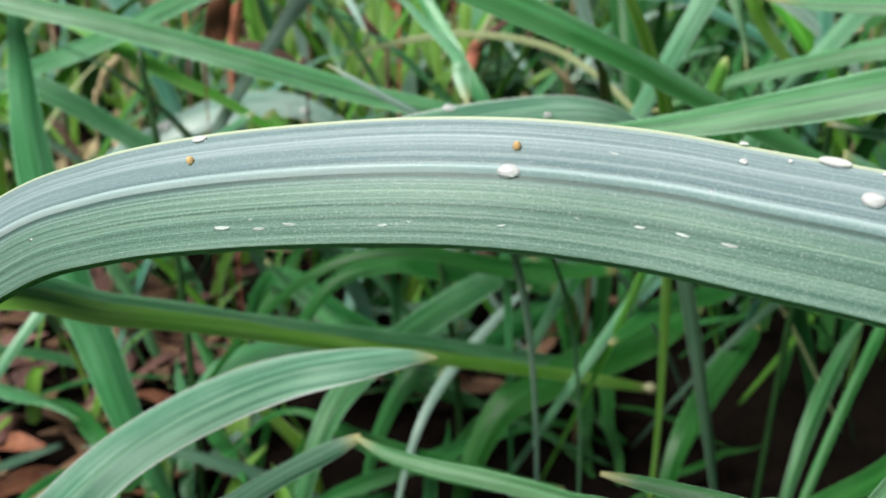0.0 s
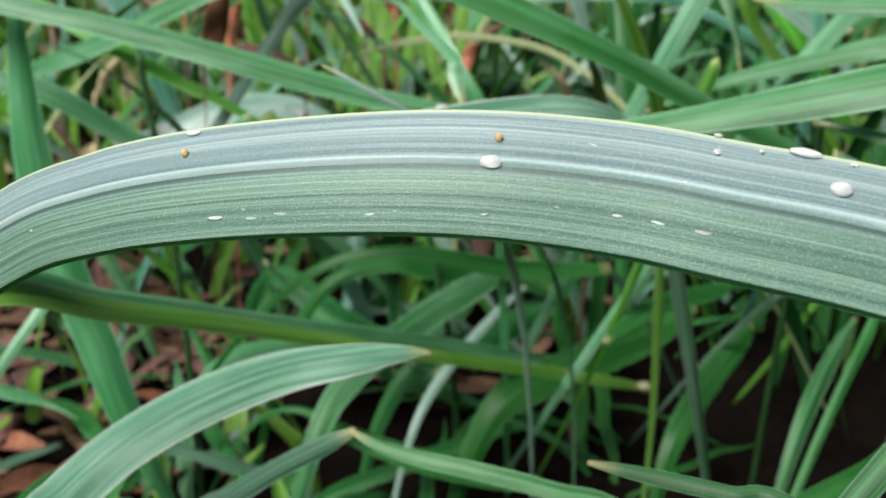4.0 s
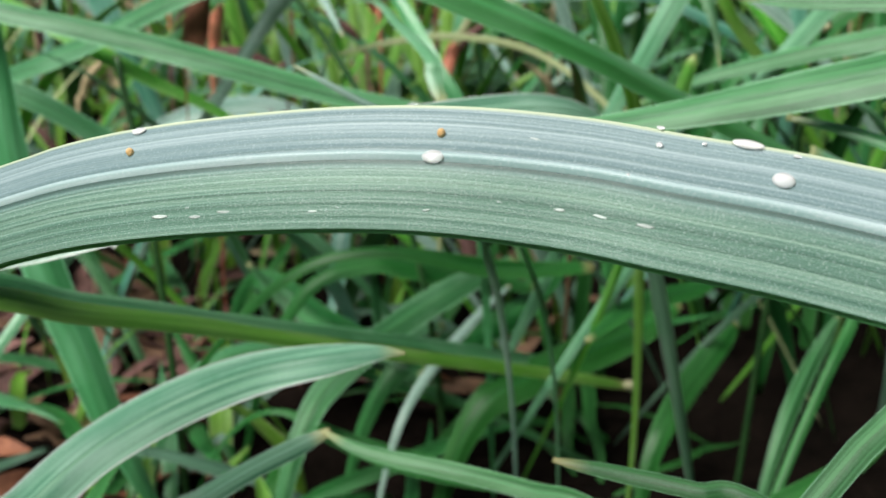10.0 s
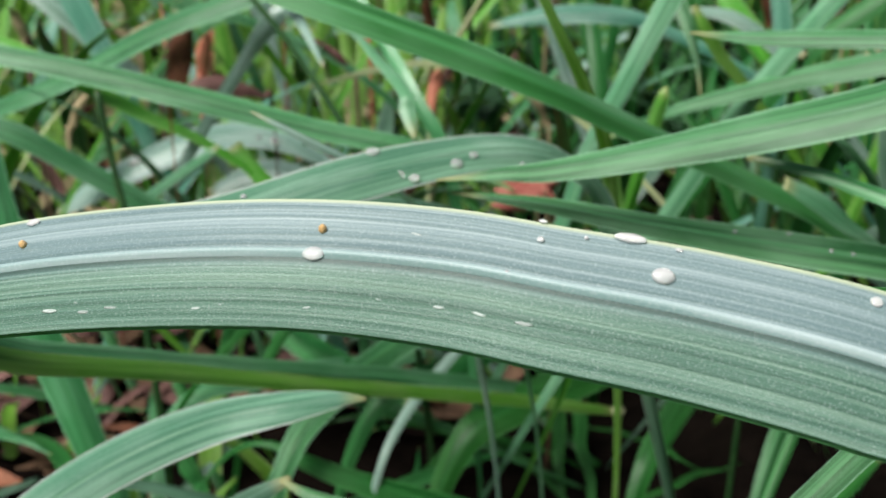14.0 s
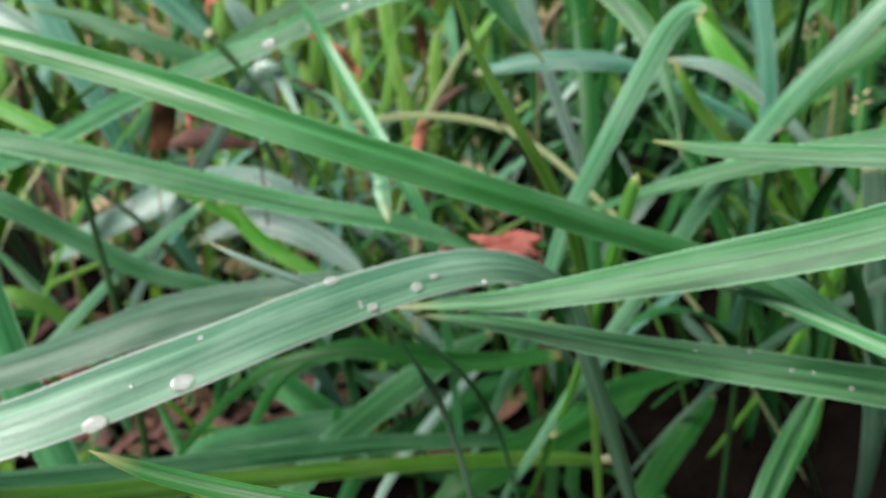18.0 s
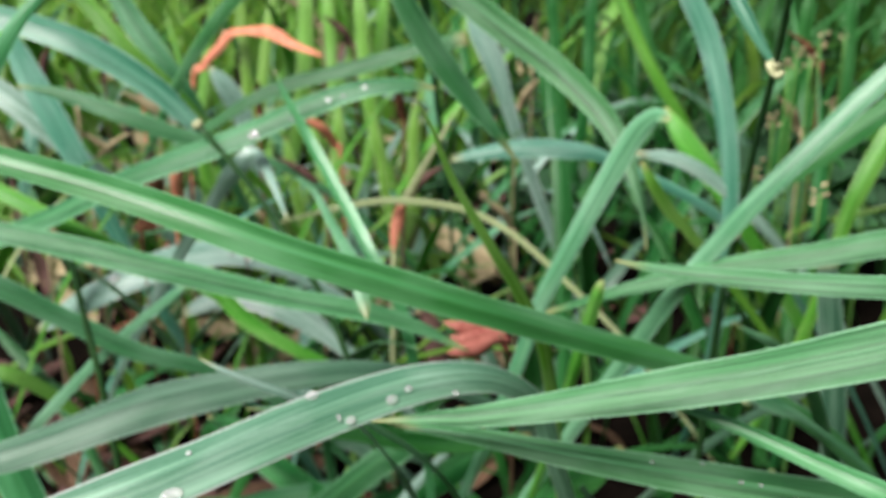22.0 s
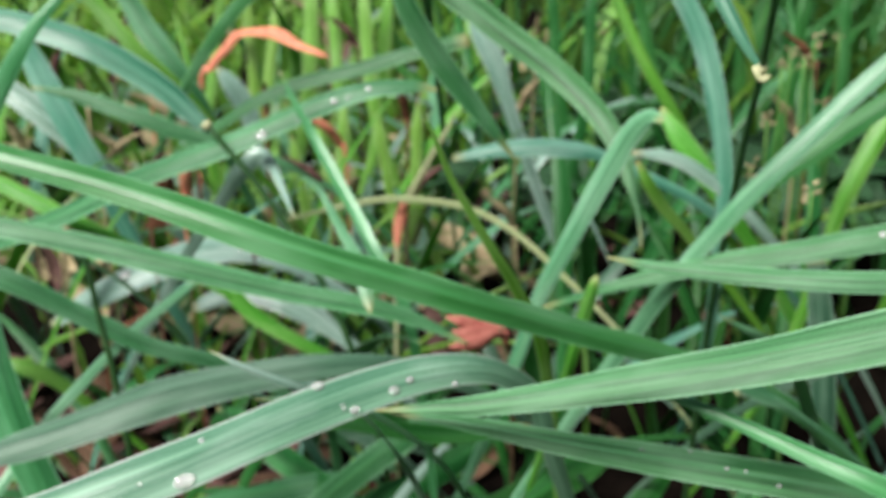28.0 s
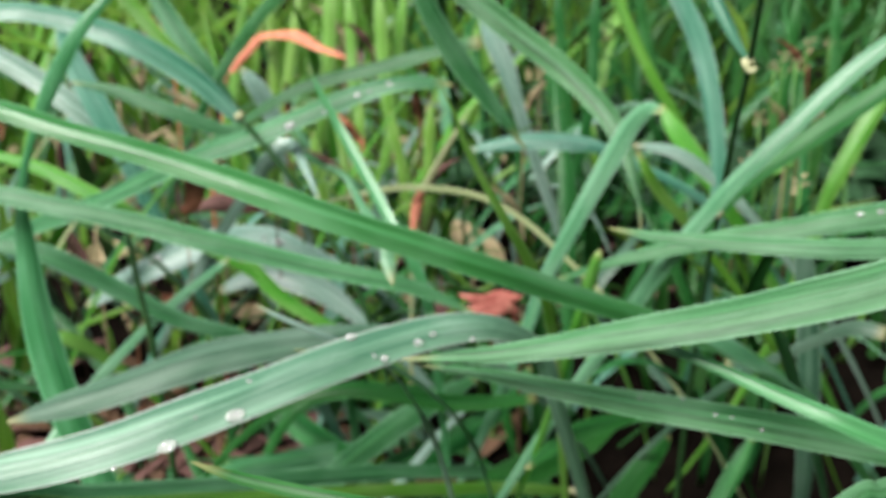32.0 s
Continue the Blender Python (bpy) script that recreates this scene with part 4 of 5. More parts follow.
grass_leaf("upright yellow-green leaf blurred in the turf", [(-4.62, 34.99, 8.49, 0.068), (-4.49, 34.73, 7.93, 0.320), (-4.39, 34.66, 7.30, 0.322), (-4.24, 34.49, 6.47, 0.342), (-3.77, 34.29, 4.50, 0.291), (-3.03, 34.43, 2.23, 0.188), (-2.04, 34.91, -0.20, 0.103)], (0.10, -0.81, 0.58), "lush", 0.24)
grass_leaf("upright yellow-green leaf blurred in the turf", [(-0.84, 39.26, 8.18, 0.076), (-0.87, 38.90, 7.40, 0.356), (-0.90, 38.72, 6.55, 0.358), (-0.94, 38.42, 5.44, 0.380), (-1.13, 38.28, 3.78, 0.323), (-1.61, 38.71, 1.86, 0.209), (-2.33, 39.69, -0.20, 0.114)], (0.02, -0.82, 0.57), "lush", 0.24)
grass_leaf("upright dark green leaf blurred in the turf", [(3.72, 42.03, 11.75, 0.078), (3.78, 41.66, 10.96, 0.363), (3.86, 41.48, 10.11, 0.365), (3.96, 41.18, 8.99, 0.388), (4.43, 40.84, 6.27, 0.330), (5.44, 41.22, 3.14, 0.213), (6.94, 42.30, -0.20, 0.116)], (-0.08, -0.86, 0.50), "deep", 0.24)
grass_leaf("upright dark green leaf blurred in the turf", [(5.03, 41.03, 11.97, 0.076), (4.98, 40.57, 10.99, 0.386), (4.96, 40.31, 9.95, 0.388), (4.92, 39.89, 8.57, 0.413), (4.55, 39.51, 5.99, 0.351), (3.55, 39.91, 3.00, 0.227), (1.97, 41.05, -0.20, 0.124)], (-0.11, -0.86, 0.50), "deep", 0.24)
grass_leaf("upright dark green leaf blurred in the turf", [(6.86, 44.12, 11.50, 0.080), (7.05, 43.75, 10.72, 0.376), (7.26, 43.59, 9.89, 0.377), (7.54, 43.30, 8.79, 0.401), (8.36, 42.86, 6.17, 0.341), (9.58, 42.86, 3.11, 0.221), (11.14, 43.29, -0.20, 0.120)], (-0.14, -0.86, 0.49), "deep", 0.24)
grass_leaf("upright dark green leaf blurred in the turf", [(3.02, 37.06, 10.55, 0.070), (3.18, 36.68, 9.74, 0.358), (3.35, 36.49, 8.86, 0.360), (3.58, 36.17, 7.70, 0.384), (4.20, 35.75, 5.39, 0.326), (5.23, 35.72, 2.70, 0.211), (6.60, 36.07, -0.20, 0.115)], (-0.08, -0.84, 0.54), "deep", 0.24)
grass_leaf("upright dark green leaf blurred in the turf", [(11.40, 38.03, 12.63, 0.068), (11.24, 37.60, 11.72, 0.377), (11.14, 37.37, 10.76, 0.379), (10.98, 36.99, 9.47, 0.404), (10.38, 36.43, 6.62, 0.343), (9.16, 36.32, 3.33, 0.222), (7.42, 36.67, -0.20, 0.121)], (-0.25, -0.83, 0.50), "deep", 0.24)
grass_leaf("upright dark green leaf blurred in the turf", [(13.30, 40.03, 12.19, 0.071), (13.24, 39.60, 11.28, 0.361), (13.25, 39.38, 10.32, 0.363), (13.24, 39.00, 9.04, 0.386), (12.90, 38.63, 6.31, 0.328), (11.88, 39.07, 3.17, 0.212), (10.24, 40.29, -0.20, 0.116)], (-0.28, -0.82, 0.49), "deep", 0.24)
grass_leaf("curved yellow-green grass leaf", [(4.31, 25.30, 11.36, 0.102), (4.53, 25.11, 10.96, 0.246), (4.90, 25.06, 10.38, 0.270), (5.65, 25.10, 9.52, 0.233), (7.54, 25.37, 7.04, 0.198), (9.54, 26.00, 3.74, 0.128), (11.52, 26.95, -0.20, 0.070)], (-0.15, -0.79, 0.60), "bright", 0.24)
grass_leaf("pale grey-green leaf bent over the turf", [(4.52, 27.26, 10.83, 0.143), (5.60, 27.19, 10.68, 0.355), (6.81, 27.14, 9.86, 0.352), (7.97, 27.13, 8.67, 0.260), (9.78, 27.29, 6.46, 0.221), (11.70, 27.78, 3.45, 0.143), (13.60, 28.59, -0.20, 0.078)], (-0.18, -0.71, 0.68), "frost", 0.24)
grass_leaf("bluish grass leaf lying in the turf", [(0.23, 29.07, 10.00, 0.182), (1.66, 29.00, 10.30, 0.465), (3.07, 28.81, 10.37, 0.512), (4.28, 28.67, 10.08, 0.306), (7.17, 28.56, 8.48, 0.260), (10.16, 28.89, 4.99, 0.168), (13.07, 29.66, -0.20, 0.092)], (-0.07, -0.70, 0.71), "blue", 0.24)
grass_leaf("broad bright green grass leaf", [(5.56, 29.62, 11.17, 0.139), (5.95, 29.13, 10.59, 0.511), (6.59, 28.77, 9.81, 0.559), (7.28, 28.53, 8.83, 0.398), (8.84, 28.22, 6.43, 0.338), (10.63, 28.34, 3.36, 0.219), (12.54, 28.87, -0.20, 0.119)], (-0.18, -0.80, 0.57), "bright", 0.24)
grass_leaf("pale bluish leaf far back in the turf", [(0.77, 35.95, 12.92, 0.274), (1.10, 35.39, 11.71, 0.630), (1.61, 35.09, 10.59, 0.607), (2.06, 34.90, 9.24, 0.418), (3.02, 34.77, 6.48, 0.355), (4.24, 35.10, 3.27, 0.230), (5.64, 35.87, -0.20, 0.125)], (-0.04, -0.85, 0.52), "frost", 0.24)
grass_leaf("whitish leaf far back in the turf", [(-7.41, 38.77, 9.50, 0.154), (-6.95, 38.54, 8.99, 0.613), (-6.44, 38.43, 8.06, 0.674), (-6.20, 38.24, 6.93, 0.369), (-5.68, 38.11, 4.83, 0.313), (-4.93, 38.42, 2.40, 0.203), (-3.98, 39.15, -0.20, 0.111)], (0.14, -0.83, 0.54), "frost", 0.24)
grass_leaf("dark grass leaf tip", [(-3.20, 9.42, 13.20, 0.013), (-2.89, 9.22, 13.23, 0.100), (-2.47, 9.00, 13.25, 0.149), (-1.68, 8.69, 13.28, 0.162), (-0.45, 8.45, 13.23, 0.160), (1.00, 8.31, 13.16, 0.158), (2.79, 8.17, 13.10, 0.157), (4.89, 8.12, 12.98, 0.141), (8.74, 8.04, 11.39, 0.120), (12.70, 7.96, 6.91, 0.077), (16.55, 7.91, -0.20, 0.042)], (0.01, -0.63, 0.78), "deep", 0.24)
# Deep green on the next three includes the shade they stand in.
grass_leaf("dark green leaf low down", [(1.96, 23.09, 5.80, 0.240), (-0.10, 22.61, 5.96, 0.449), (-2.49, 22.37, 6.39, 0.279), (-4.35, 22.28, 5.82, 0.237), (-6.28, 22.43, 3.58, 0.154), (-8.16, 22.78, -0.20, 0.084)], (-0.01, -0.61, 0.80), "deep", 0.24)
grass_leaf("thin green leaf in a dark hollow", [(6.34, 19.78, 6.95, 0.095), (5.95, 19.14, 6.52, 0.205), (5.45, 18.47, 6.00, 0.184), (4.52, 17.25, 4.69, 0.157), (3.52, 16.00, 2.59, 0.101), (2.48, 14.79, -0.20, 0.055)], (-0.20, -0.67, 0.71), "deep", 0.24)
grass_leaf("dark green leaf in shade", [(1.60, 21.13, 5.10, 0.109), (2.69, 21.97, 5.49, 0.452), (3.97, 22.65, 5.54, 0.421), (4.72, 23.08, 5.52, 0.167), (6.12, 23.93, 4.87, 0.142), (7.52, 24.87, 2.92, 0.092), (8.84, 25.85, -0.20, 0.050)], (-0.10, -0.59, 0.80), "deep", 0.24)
grass_leaf("grey-green leaf at the dark hollow", [(9.14, 20.68, 8.95, 0.318), (8.57, 21.08, 8.87, 0.388), (8.02, 21.51, 8.35, 0.263), (6.44, 22.77, 6.43, 0.223), (4.81, 24.14, 3.52, 0.144), (3.21, 25.55, -0.20, 0.079)], (-0.24, -0.64, 0.72), "grey", 0.24)
grass_leaf("grass leaf close by", [(6.35, 11.14, 12.12, 0.241), (5.38, 10.65, 12.02, 0.352), (4.68, 10.38, 11.89, 0.289), (1.66, 8.74, 10.18, 0.246), (-0.99, 6.31, 6.07, 0.159), (-3.13, 3.24, -0.20, 0.087)], (-0.25, -0.57, 0.78), "grass", 0.24)
grass_leaf("pale leaf passing under the crossing leaves", [(4.70, 18.92, 9.92, 0.242), (5.39, 19.06, 9.50, 0.367), (5.92, 19.20, 9.07, 0.319), (6.71, 19.57, 8.44, 0.133), (8.58, 20.45, 6.52, 0.113), (10.55, 21.39, 3.58, 0.073), (12.50, 22.33, -0.20, 0.040)], (-0.19, -0.64, 0.74), "pale", 0.24)

cut_one = grass_leaf("pale green cut grass leaf lying across the grass", [(2.01, 24.67, 2.53, 0.208), (1.20, 24.20, 2.91, 0.331), (-1.45, 21.39, 4.82, 0.423), (-3.46, 18.43, 6.68, 0.457), (-4.88, 15.80, 8.32, 0.420), (-6.00, 14.11, 9.38, 0.400), (-7.27, 12.77, 10.24, 0.384), (-9.11, 10.83, 9.85, 0.290), (-10.61, 9.24, 5.94, 0.196), (-11.63, 8.16, -0.20, 0.115)], (0.05, -0.52, 0.85), "grass", 0.14)
cut_two = grass_leaf("pale green cut grass leaf lying across the grass", [(3.24, 24.37, 2.18, 0.181), (2.45, 23.82, 2.62, 0.303), (1.01, 22.70, 3.47, 0.335), (-1.49, 19.80, 5.43, 0.373), (-3.36, 17.04, 7.24, 0.406), (-4.72, 14.86, 8.67, 0.381), (-5.84, 13.51, 9.53, 0.371), (-7.11, 12.34, 10.26, 0.361), (-9.10, 10.49, 9.81, 0.272), (-10.71, 9.01, 5.90, 0.184), (-11.78, 8.01, -0.20, 0.108)], (0.05, -0.5, 0.86), "bright", 0.14)
for thing, end in ((cut_one, (2.01, 24.67, 2.53)), (cut_two, (3.24, 24.37, 2.18))):
    c = Vector(end)
    part("cut_end", tube([c + Vector((-0.22, -0.12, 0.08)), c + Vector((-0.08, -0.03, 0.03)), c, c + Vector((0.1, 0.05, 0.03))], [0.07, 0.12, 0.14, 0.07]), NODE, thing, "dry pale cut end")
grass_leaf("broad pale green grass leaf arching low", [(-1.87, 13.71, 8.92, 0.036), (-2.15, 13.63, 8.98, 0.183), (-2.81, 13.43, 9.00, 0.432), (-3.76, 13.19, 8.91, 0.577), (-4.69, 12.60, 8.78, 0.611), (-5.40, 11.89, 8.64, 0.611), (-5.82, 11.08, 8.53, 0.591), (-6.09, 10.37, 8.41, 0.518), (-6.94, 8.19, 7.10, 0.391), (-7.59, 6.52, 3.95, 0.264), (-7.98, 5.51, -0.20, 0.155)], (0.15, -0.57, 0.81), "main", 0.3)
grass_leaf("narrow green grass leaf tip pointing up", [(-2.85, 12.63, 8.44, 0.054), (-2.49, 12.46, 8.34, 0.147), (-1.95, 12.22, 8.32, 0.198), (-1.18, 11.90, 8.36, 0.219), (-0.45, 11.47, 8.44, 0.226), (0.34, 10.93, 8.49, 0.217), (2.31, 9.59, 7.52, 0.164), (3.79, 8.57, 4.32, 0.111), (4.69, 7.96, -0.20, 0.100)], (-0.1, -0.6, 0.8), "grass", 0.24)
grass_leaf("dull brownish green leaf leaning under others", [(-2.79, 13.05, 8.17, 0.097), (-3.19, 12.80, 8.09, 0.247), (-3.68, 12.36, 8.06, 0.254), (-4.14, 11.81, 8.05, 0.284), (-4.64, 11.06, 8.06, 0.257), (-5.88, 9.17, 7.06, 0.194), (-6.82, 7.74, 4.02, 0.131), (-7.39, 6.88, -0.20, 0.100)], (0.1, -0.6, 0.8), "grey", 0.24)
grass_leaf("fresh green leaf tip near the camera", [(-0.51, 9.18, 10.40, 0.049), (-0.24, 9.07, 10.41, 0.117), (0.13, 8.95, 10.40, 0.155), (0.66, 8.73, 10.41, 0.161), (1.32, 8.39, 10.42, 0.156), (3.92, 7.05, 9.14, 0.118), (5.88, 6.04, 5.24, 0.100), (7.06, 5.43, -0.20, 0.100)], (-0.1, -0.6, 0.8), "grass", 0.24)
grass_leaf("green grass leaf low in the turf", [(0.62, 26.33, 4.48, 0.214), (-0.67, 25.19, 4.38, 0.624), (-2.34, 23.39, 4.04, 0.651), (-3.38, 21.67, 3.87, 0.592), (-3.93, 20.74, 3.31, 0.447), (-4.36, 20.03, 1.82, 0.302), (-4.61, 19.61, -0.20, 0.178)], (0.02, -0.6, 0.8), "grass", 0.3)
grass_leaf("dark green grass leaf lying low", [(1.16, 26.03, 3.81, 0.245), (-0.37, 25.60, 4.31, 0.481), (-1.85, 25.13, 4.74, 0.531), (-2.85, 24.80, 4.97, 0.437), (-4.15, 24.36, 4.55, 0.330), (-5.15, 24.02, 2.63, 0.223), (-5.77, 23.81, -0.20, 0.131)], (0.02, -0.6, 0.8), "deep", 0.3)
grass_leaf("slender pale leaf low in the turf", [(0.40, 25.17, 4.33, 0.089), (-0.29, 24.38, 4.03, 0.204), (-1.00, 23.52, 3.60, 0.243), (-1.60, 22.50, 3.29, 0.223), (-2.06, 21.73, 2.69, 0.168), (-2.42, 21.12, 1.42, 0.114), (-2.64, 20.75, -0.20, 0.100)], (0.02, -0.6, 0.8), "frost", 0.3)
grass_leaf("green grass leaf lying low over the litter", [(-1.06, 25.67, 3.01, 0.214), (-2.75, 24.84, 3.11, 0.538), (-4.44, 24.04, 3.30, 0.554), (-5.75, 23.24, 3.47, 0.426), (-6.58, 22.73, 3.10, 0.322), (-7.21, 22.35, 1.75, 0.217), (-7.59, 22.12, -0.20, 0.128)], (0.02, -0.6, 0.8), "grass", 0.3)
# Leaves in deep green from here have the hollow's shade in their colour.
grass_leaf("broad leaf darkened for the shade of the hollow", [(4.53, 25.93, 3.57, 0.276), (3.40, 25.13, 3.27, 0.842), (1.83, 23.98, 3.14, 0.933), (0.22, 22.81, 3.00, 0.847), (-0.46, 22.32, 2.56, 0.639), (-0.98, 21.95, 1.39, 0.432), (-1.29, 21.73, -0.20, 0.254)], (0.02, -0.6, 0.8), "deep", 0.3)
grass_leaf("broad leaf darkened for the shade of the hollow", [(-1.50, 23.45, 2.96, 0.259), (-3.03, 24.64, 3.17, 0.594), (-4.04, 25.73, 3.16, 0.674), (-5.27, 26.97, 3.46, 0.631), (-5.95, 27.65, 3.14, 0.477), (-6.47, 28.17, 1.78, 0.322), (-6.78, 28.49, -0.20, 0.189)], (0.02, -0.6, 0.8), "deep", 0.3)
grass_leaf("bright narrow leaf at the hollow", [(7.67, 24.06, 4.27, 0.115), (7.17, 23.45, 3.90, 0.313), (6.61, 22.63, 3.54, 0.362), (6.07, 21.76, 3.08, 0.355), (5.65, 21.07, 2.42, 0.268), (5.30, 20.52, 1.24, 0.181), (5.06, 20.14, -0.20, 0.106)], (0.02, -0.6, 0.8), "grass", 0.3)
grass_leaf("grey-green leaf darkened for the shade of the hollow", [(5.61, 24.87, 3.64, 0.238), (5.21, 24.34, 3.46, 0.528), (4.47, 23.48, 3.00, 0.576), (3.70, 22.24, 2.70, 0.529), (3.30, 21.61, 2.23, 0.400), (3.00, 21.12, 1.17, 0.270), (2.81, 20.82, -0.20, 0.159)], (0.02, -0.6, 0.8), "deep", 0.3)
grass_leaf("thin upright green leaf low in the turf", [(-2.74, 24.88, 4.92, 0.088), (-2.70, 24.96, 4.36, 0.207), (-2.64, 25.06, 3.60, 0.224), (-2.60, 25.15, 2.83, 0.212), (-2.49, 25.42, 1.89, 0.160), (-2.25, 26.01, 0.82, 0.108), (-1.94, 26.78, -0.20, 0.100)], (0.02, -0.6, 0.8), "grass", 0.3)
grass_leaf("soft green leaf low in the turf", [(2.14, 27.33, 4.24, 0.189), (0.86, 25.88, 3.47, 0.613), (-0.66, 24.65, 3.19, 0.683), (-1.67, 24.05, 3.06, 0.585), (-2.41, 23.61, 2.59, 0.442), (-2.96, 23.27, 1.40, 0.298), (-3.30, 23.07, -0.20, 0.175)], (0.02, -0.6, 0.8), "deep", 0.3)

# ---- drops and grains ----
water_drop(hero, 6.05, -0.05, 0.085, 0.75, 1.45)
water_drop(hero, 8.68, -0.45, 0.103, 0.8, 1.2)
water_drop(hero, 7.75, -0.70, 0.037, 0.9, 1.1)
water_drop(hero, 7.53, -0.10, 0.029, 0.9, 1.2)
water_drop(hero, 8.43, -0.95, 0.058, 0.8, 3.0)
water_drop(hero, 3.88, -0.90, 0.050, 0.7, 2.0)
water_drop(hero, 8.12, -0.85, 0.024, 0.9, 1)
water_drop(hero, 7.73, -1.00, 0.024, 0.8, 2)
water_drop(hero, 9.85, -0.80, 0.062, 0.9, 1.1)
water_drop(hero, 8.75, -0.90, 0.024, 0.8, 1.8)
pollen_grain(hero, 6.08, -0.45, 0.054)
pollen_grain(hero, 3.88, -0.45, 0.052)
scar(hero, 4.15, 0.70, 0.115)
scar(hero, 4.35, 0.60, 0.047)
scar(hero, 4.40, 0.75, 0.100)
scar(hero, 4.60, 0.70, 0.112)
scar(hero, 4.78, 0.55, 0.092)
scar(hero, 4.67, 0.60, 0.053)
scar(hero, 5.20, 0.55, 0.109)
scar(hero, 5.20, 0.75, 0.058)
scar(hero, 5.55, 0.50, 0.051)
scar(hero, 6.03, 0.70, 0.050)
scar(hero, 7.35, 0.50, 0.093)
scar(hero, 8.25, 0.55, 0.104)
scar(hero, 2.35, 0.30, 0.164)
scar(hero, 5.38, 0.70, 0.038)
scar(hero, 8.78, 0.50, 0.079)
scar(hero, 6.98, 0.50, 0.081)
scar(hero, 1.98, 0.60, 0.084)
scar(hero, 6.53, 0.50, 0.044)
scar(hero, 6.73, -0.50, 0.070)
scar(hero, 7.78, 0.50, 0.123)
water_drop(leaves[1], 2.93, 0.65, 0.19, 0.42, 1.6)
water_drop(leaves[1], 4.50, 0.70, 0.118, 0.55, 1.35)
water_drop(leaves[1], 4.42, 0.35, 0.053, 0.55, 1.1)
water_drop(leaves[1], 4.93, 0.50, 0.145, 0.55, 1.35)
water_drop(leaves[1], 5.15, 0.25, 0.104, 0.55, 1.35)
water_drop(leaves[1], 5.78, 0.90, 0.094, 0.55, 1.1)
water_drop(leaves[1], 3.18, -0.55, 0.073, 0.55, 1.1)
water_drop(leaves[1], 4.33, -0.90, 0.154, 0.55, 1.35)
water_drop(leaves[1], 2.62, 0.15, 0.054, 0.55, 1.1)
water_drop(leaves[1], 2.33, 0.85, 0.19, 0.42, 1.6)
water_drop(leaves[1], 1.85, 1.00, 0.084, 0.55, 1.1)
water_drop(leaves[1], 4.42, 0.50, 0.053, 0.55, 1.1)
water_drop(leaves[3], 3.43, -0.05, 0.060, 0.55, 1.1)
water_drop(leaves[3], 3.60, -0.05, 0.054, 0.55, 1.1)
water_drop(leaves[3], 3.90, 0.40, 0.071, 0.55, 1.1)
water_drop(leaves[3], 3.10, -0.80, 0.055, 0.55, 1.1)
water_drop(leaves[3], 2.68, -0.40, 0.054, 0.55, 1.1)
water_drop(leaves[12], 3.62, -0.45, 0.207, 0.55, 1.35)
water_drop(leaves[12], 2.65, -0.20, 0.150, 0.55, 1.1)
water_drop(leaves[12], 1.98, 0.00, 0.141, 0.55, 1.1)
water_drop(leaves[12], 3.18, -0.60, 0.113, 0.55, 1.1)
water_drop(leaves[12], 2.40, -0.30, 0.084, 0.55, 1.1)
water_drop(leaves[6], 3.98, -0.20, 0.127, 0.55, 1.1)
water_drop(leaves[6], 4.17, -0.20, 0.111, 0.55, 1.1)
water_drop(leaves[42], 2.00, -0.30, 0.292, 0.55, 1.35)
water_drop(leaves[42], 4.23, 0.35, 0.228, 0.55, 1.35)
water_drop(leaves[42], 3.95, 0.30, 0.136, 0.55, 1.1)
water_drop(leaves[19], 1.43, -0.30, 0.166, 0.55, 1.35)

# ---- stalks ----
def grass_stalk(label, points, radius, nodes, mat=STEM, knob=1.6):
    pts = smooth_points(points)
    thing = tagged(new("grass_stalk"), label, "grass stalk", "grass stalks")
    part("stem", tube(pts, [radius * (0.8 + 0.2 * i / len(pts)) for i in range(len(pts))]), mat, thing)
    if not nodes:
        part("cut_end", tube([pts[0], tuple((Vector(pts[0]) * 0.8 + Vector(pts[1]) * 0.2))], [radius * 0.7, radius * 0.84]), TAN, thing, "dry cut end")
    for k in nodes:
        c = Vector(points[k])
        d = (Vector(points[min(k + 1, len(points) - 1)]) - Vector(points[max(k - 1, 0)])).normalized()
        part("node", tube([c - d * 0.1, c - d * 0.03, c + d * 0.05, c + d * 0.1], [radius, radius * knob, radius * knob * 0.95, radius]), NODE, thing, "pale swollen joint of the stalk")
    return thing


stalk = grass_stalk("dark upright grass stalk with a pale joint", [(5.0, 18.0, 17.6), (5.24, 19.38, 15.23), (5.35, 20.39, 13.61), (5.47, 21.44, 11.38), (5.44, 21.82, 9.83), (5.4, 22.2, 5.0), (5.4, 22.4, -0.2)], 0.07, (1, 3))
part("sheath_leaf", ribbon([(4.3, 20.6, 17.2, 0.2), (4.48, 20.21, 16.55, 0.26), (4.88, 19.62, 15.75, 0.2), (5.2, 19.36, 15.25, 0.08)], (-0.2, -0.9, 0.4), 0.4, 14, 6), MATS["blue"], stalk, "bluish leaf rising from the joint")
part("ligule", tube(smooth_points([(5.08, 19.3, 15.3), (5.2, 19.2, 15.1), (5.36, 19.25, 15.16)], 4), [0.03, 0.05, 0.06, 0.06, 0.05, 0.06, 0.06, 0.04, 0.02]), NODE, stalk, "pale papery collar")
grass_stalk("dark slanting grass stalk", [(-5.45, 26.67, 11.71), (-3.99, 26.1, 10.0), (-2.44, 25.25, 7.48), (-1.4, 24.8, 3.5), (-1.0, 24.6, -0.2)], 0.085, (0,))
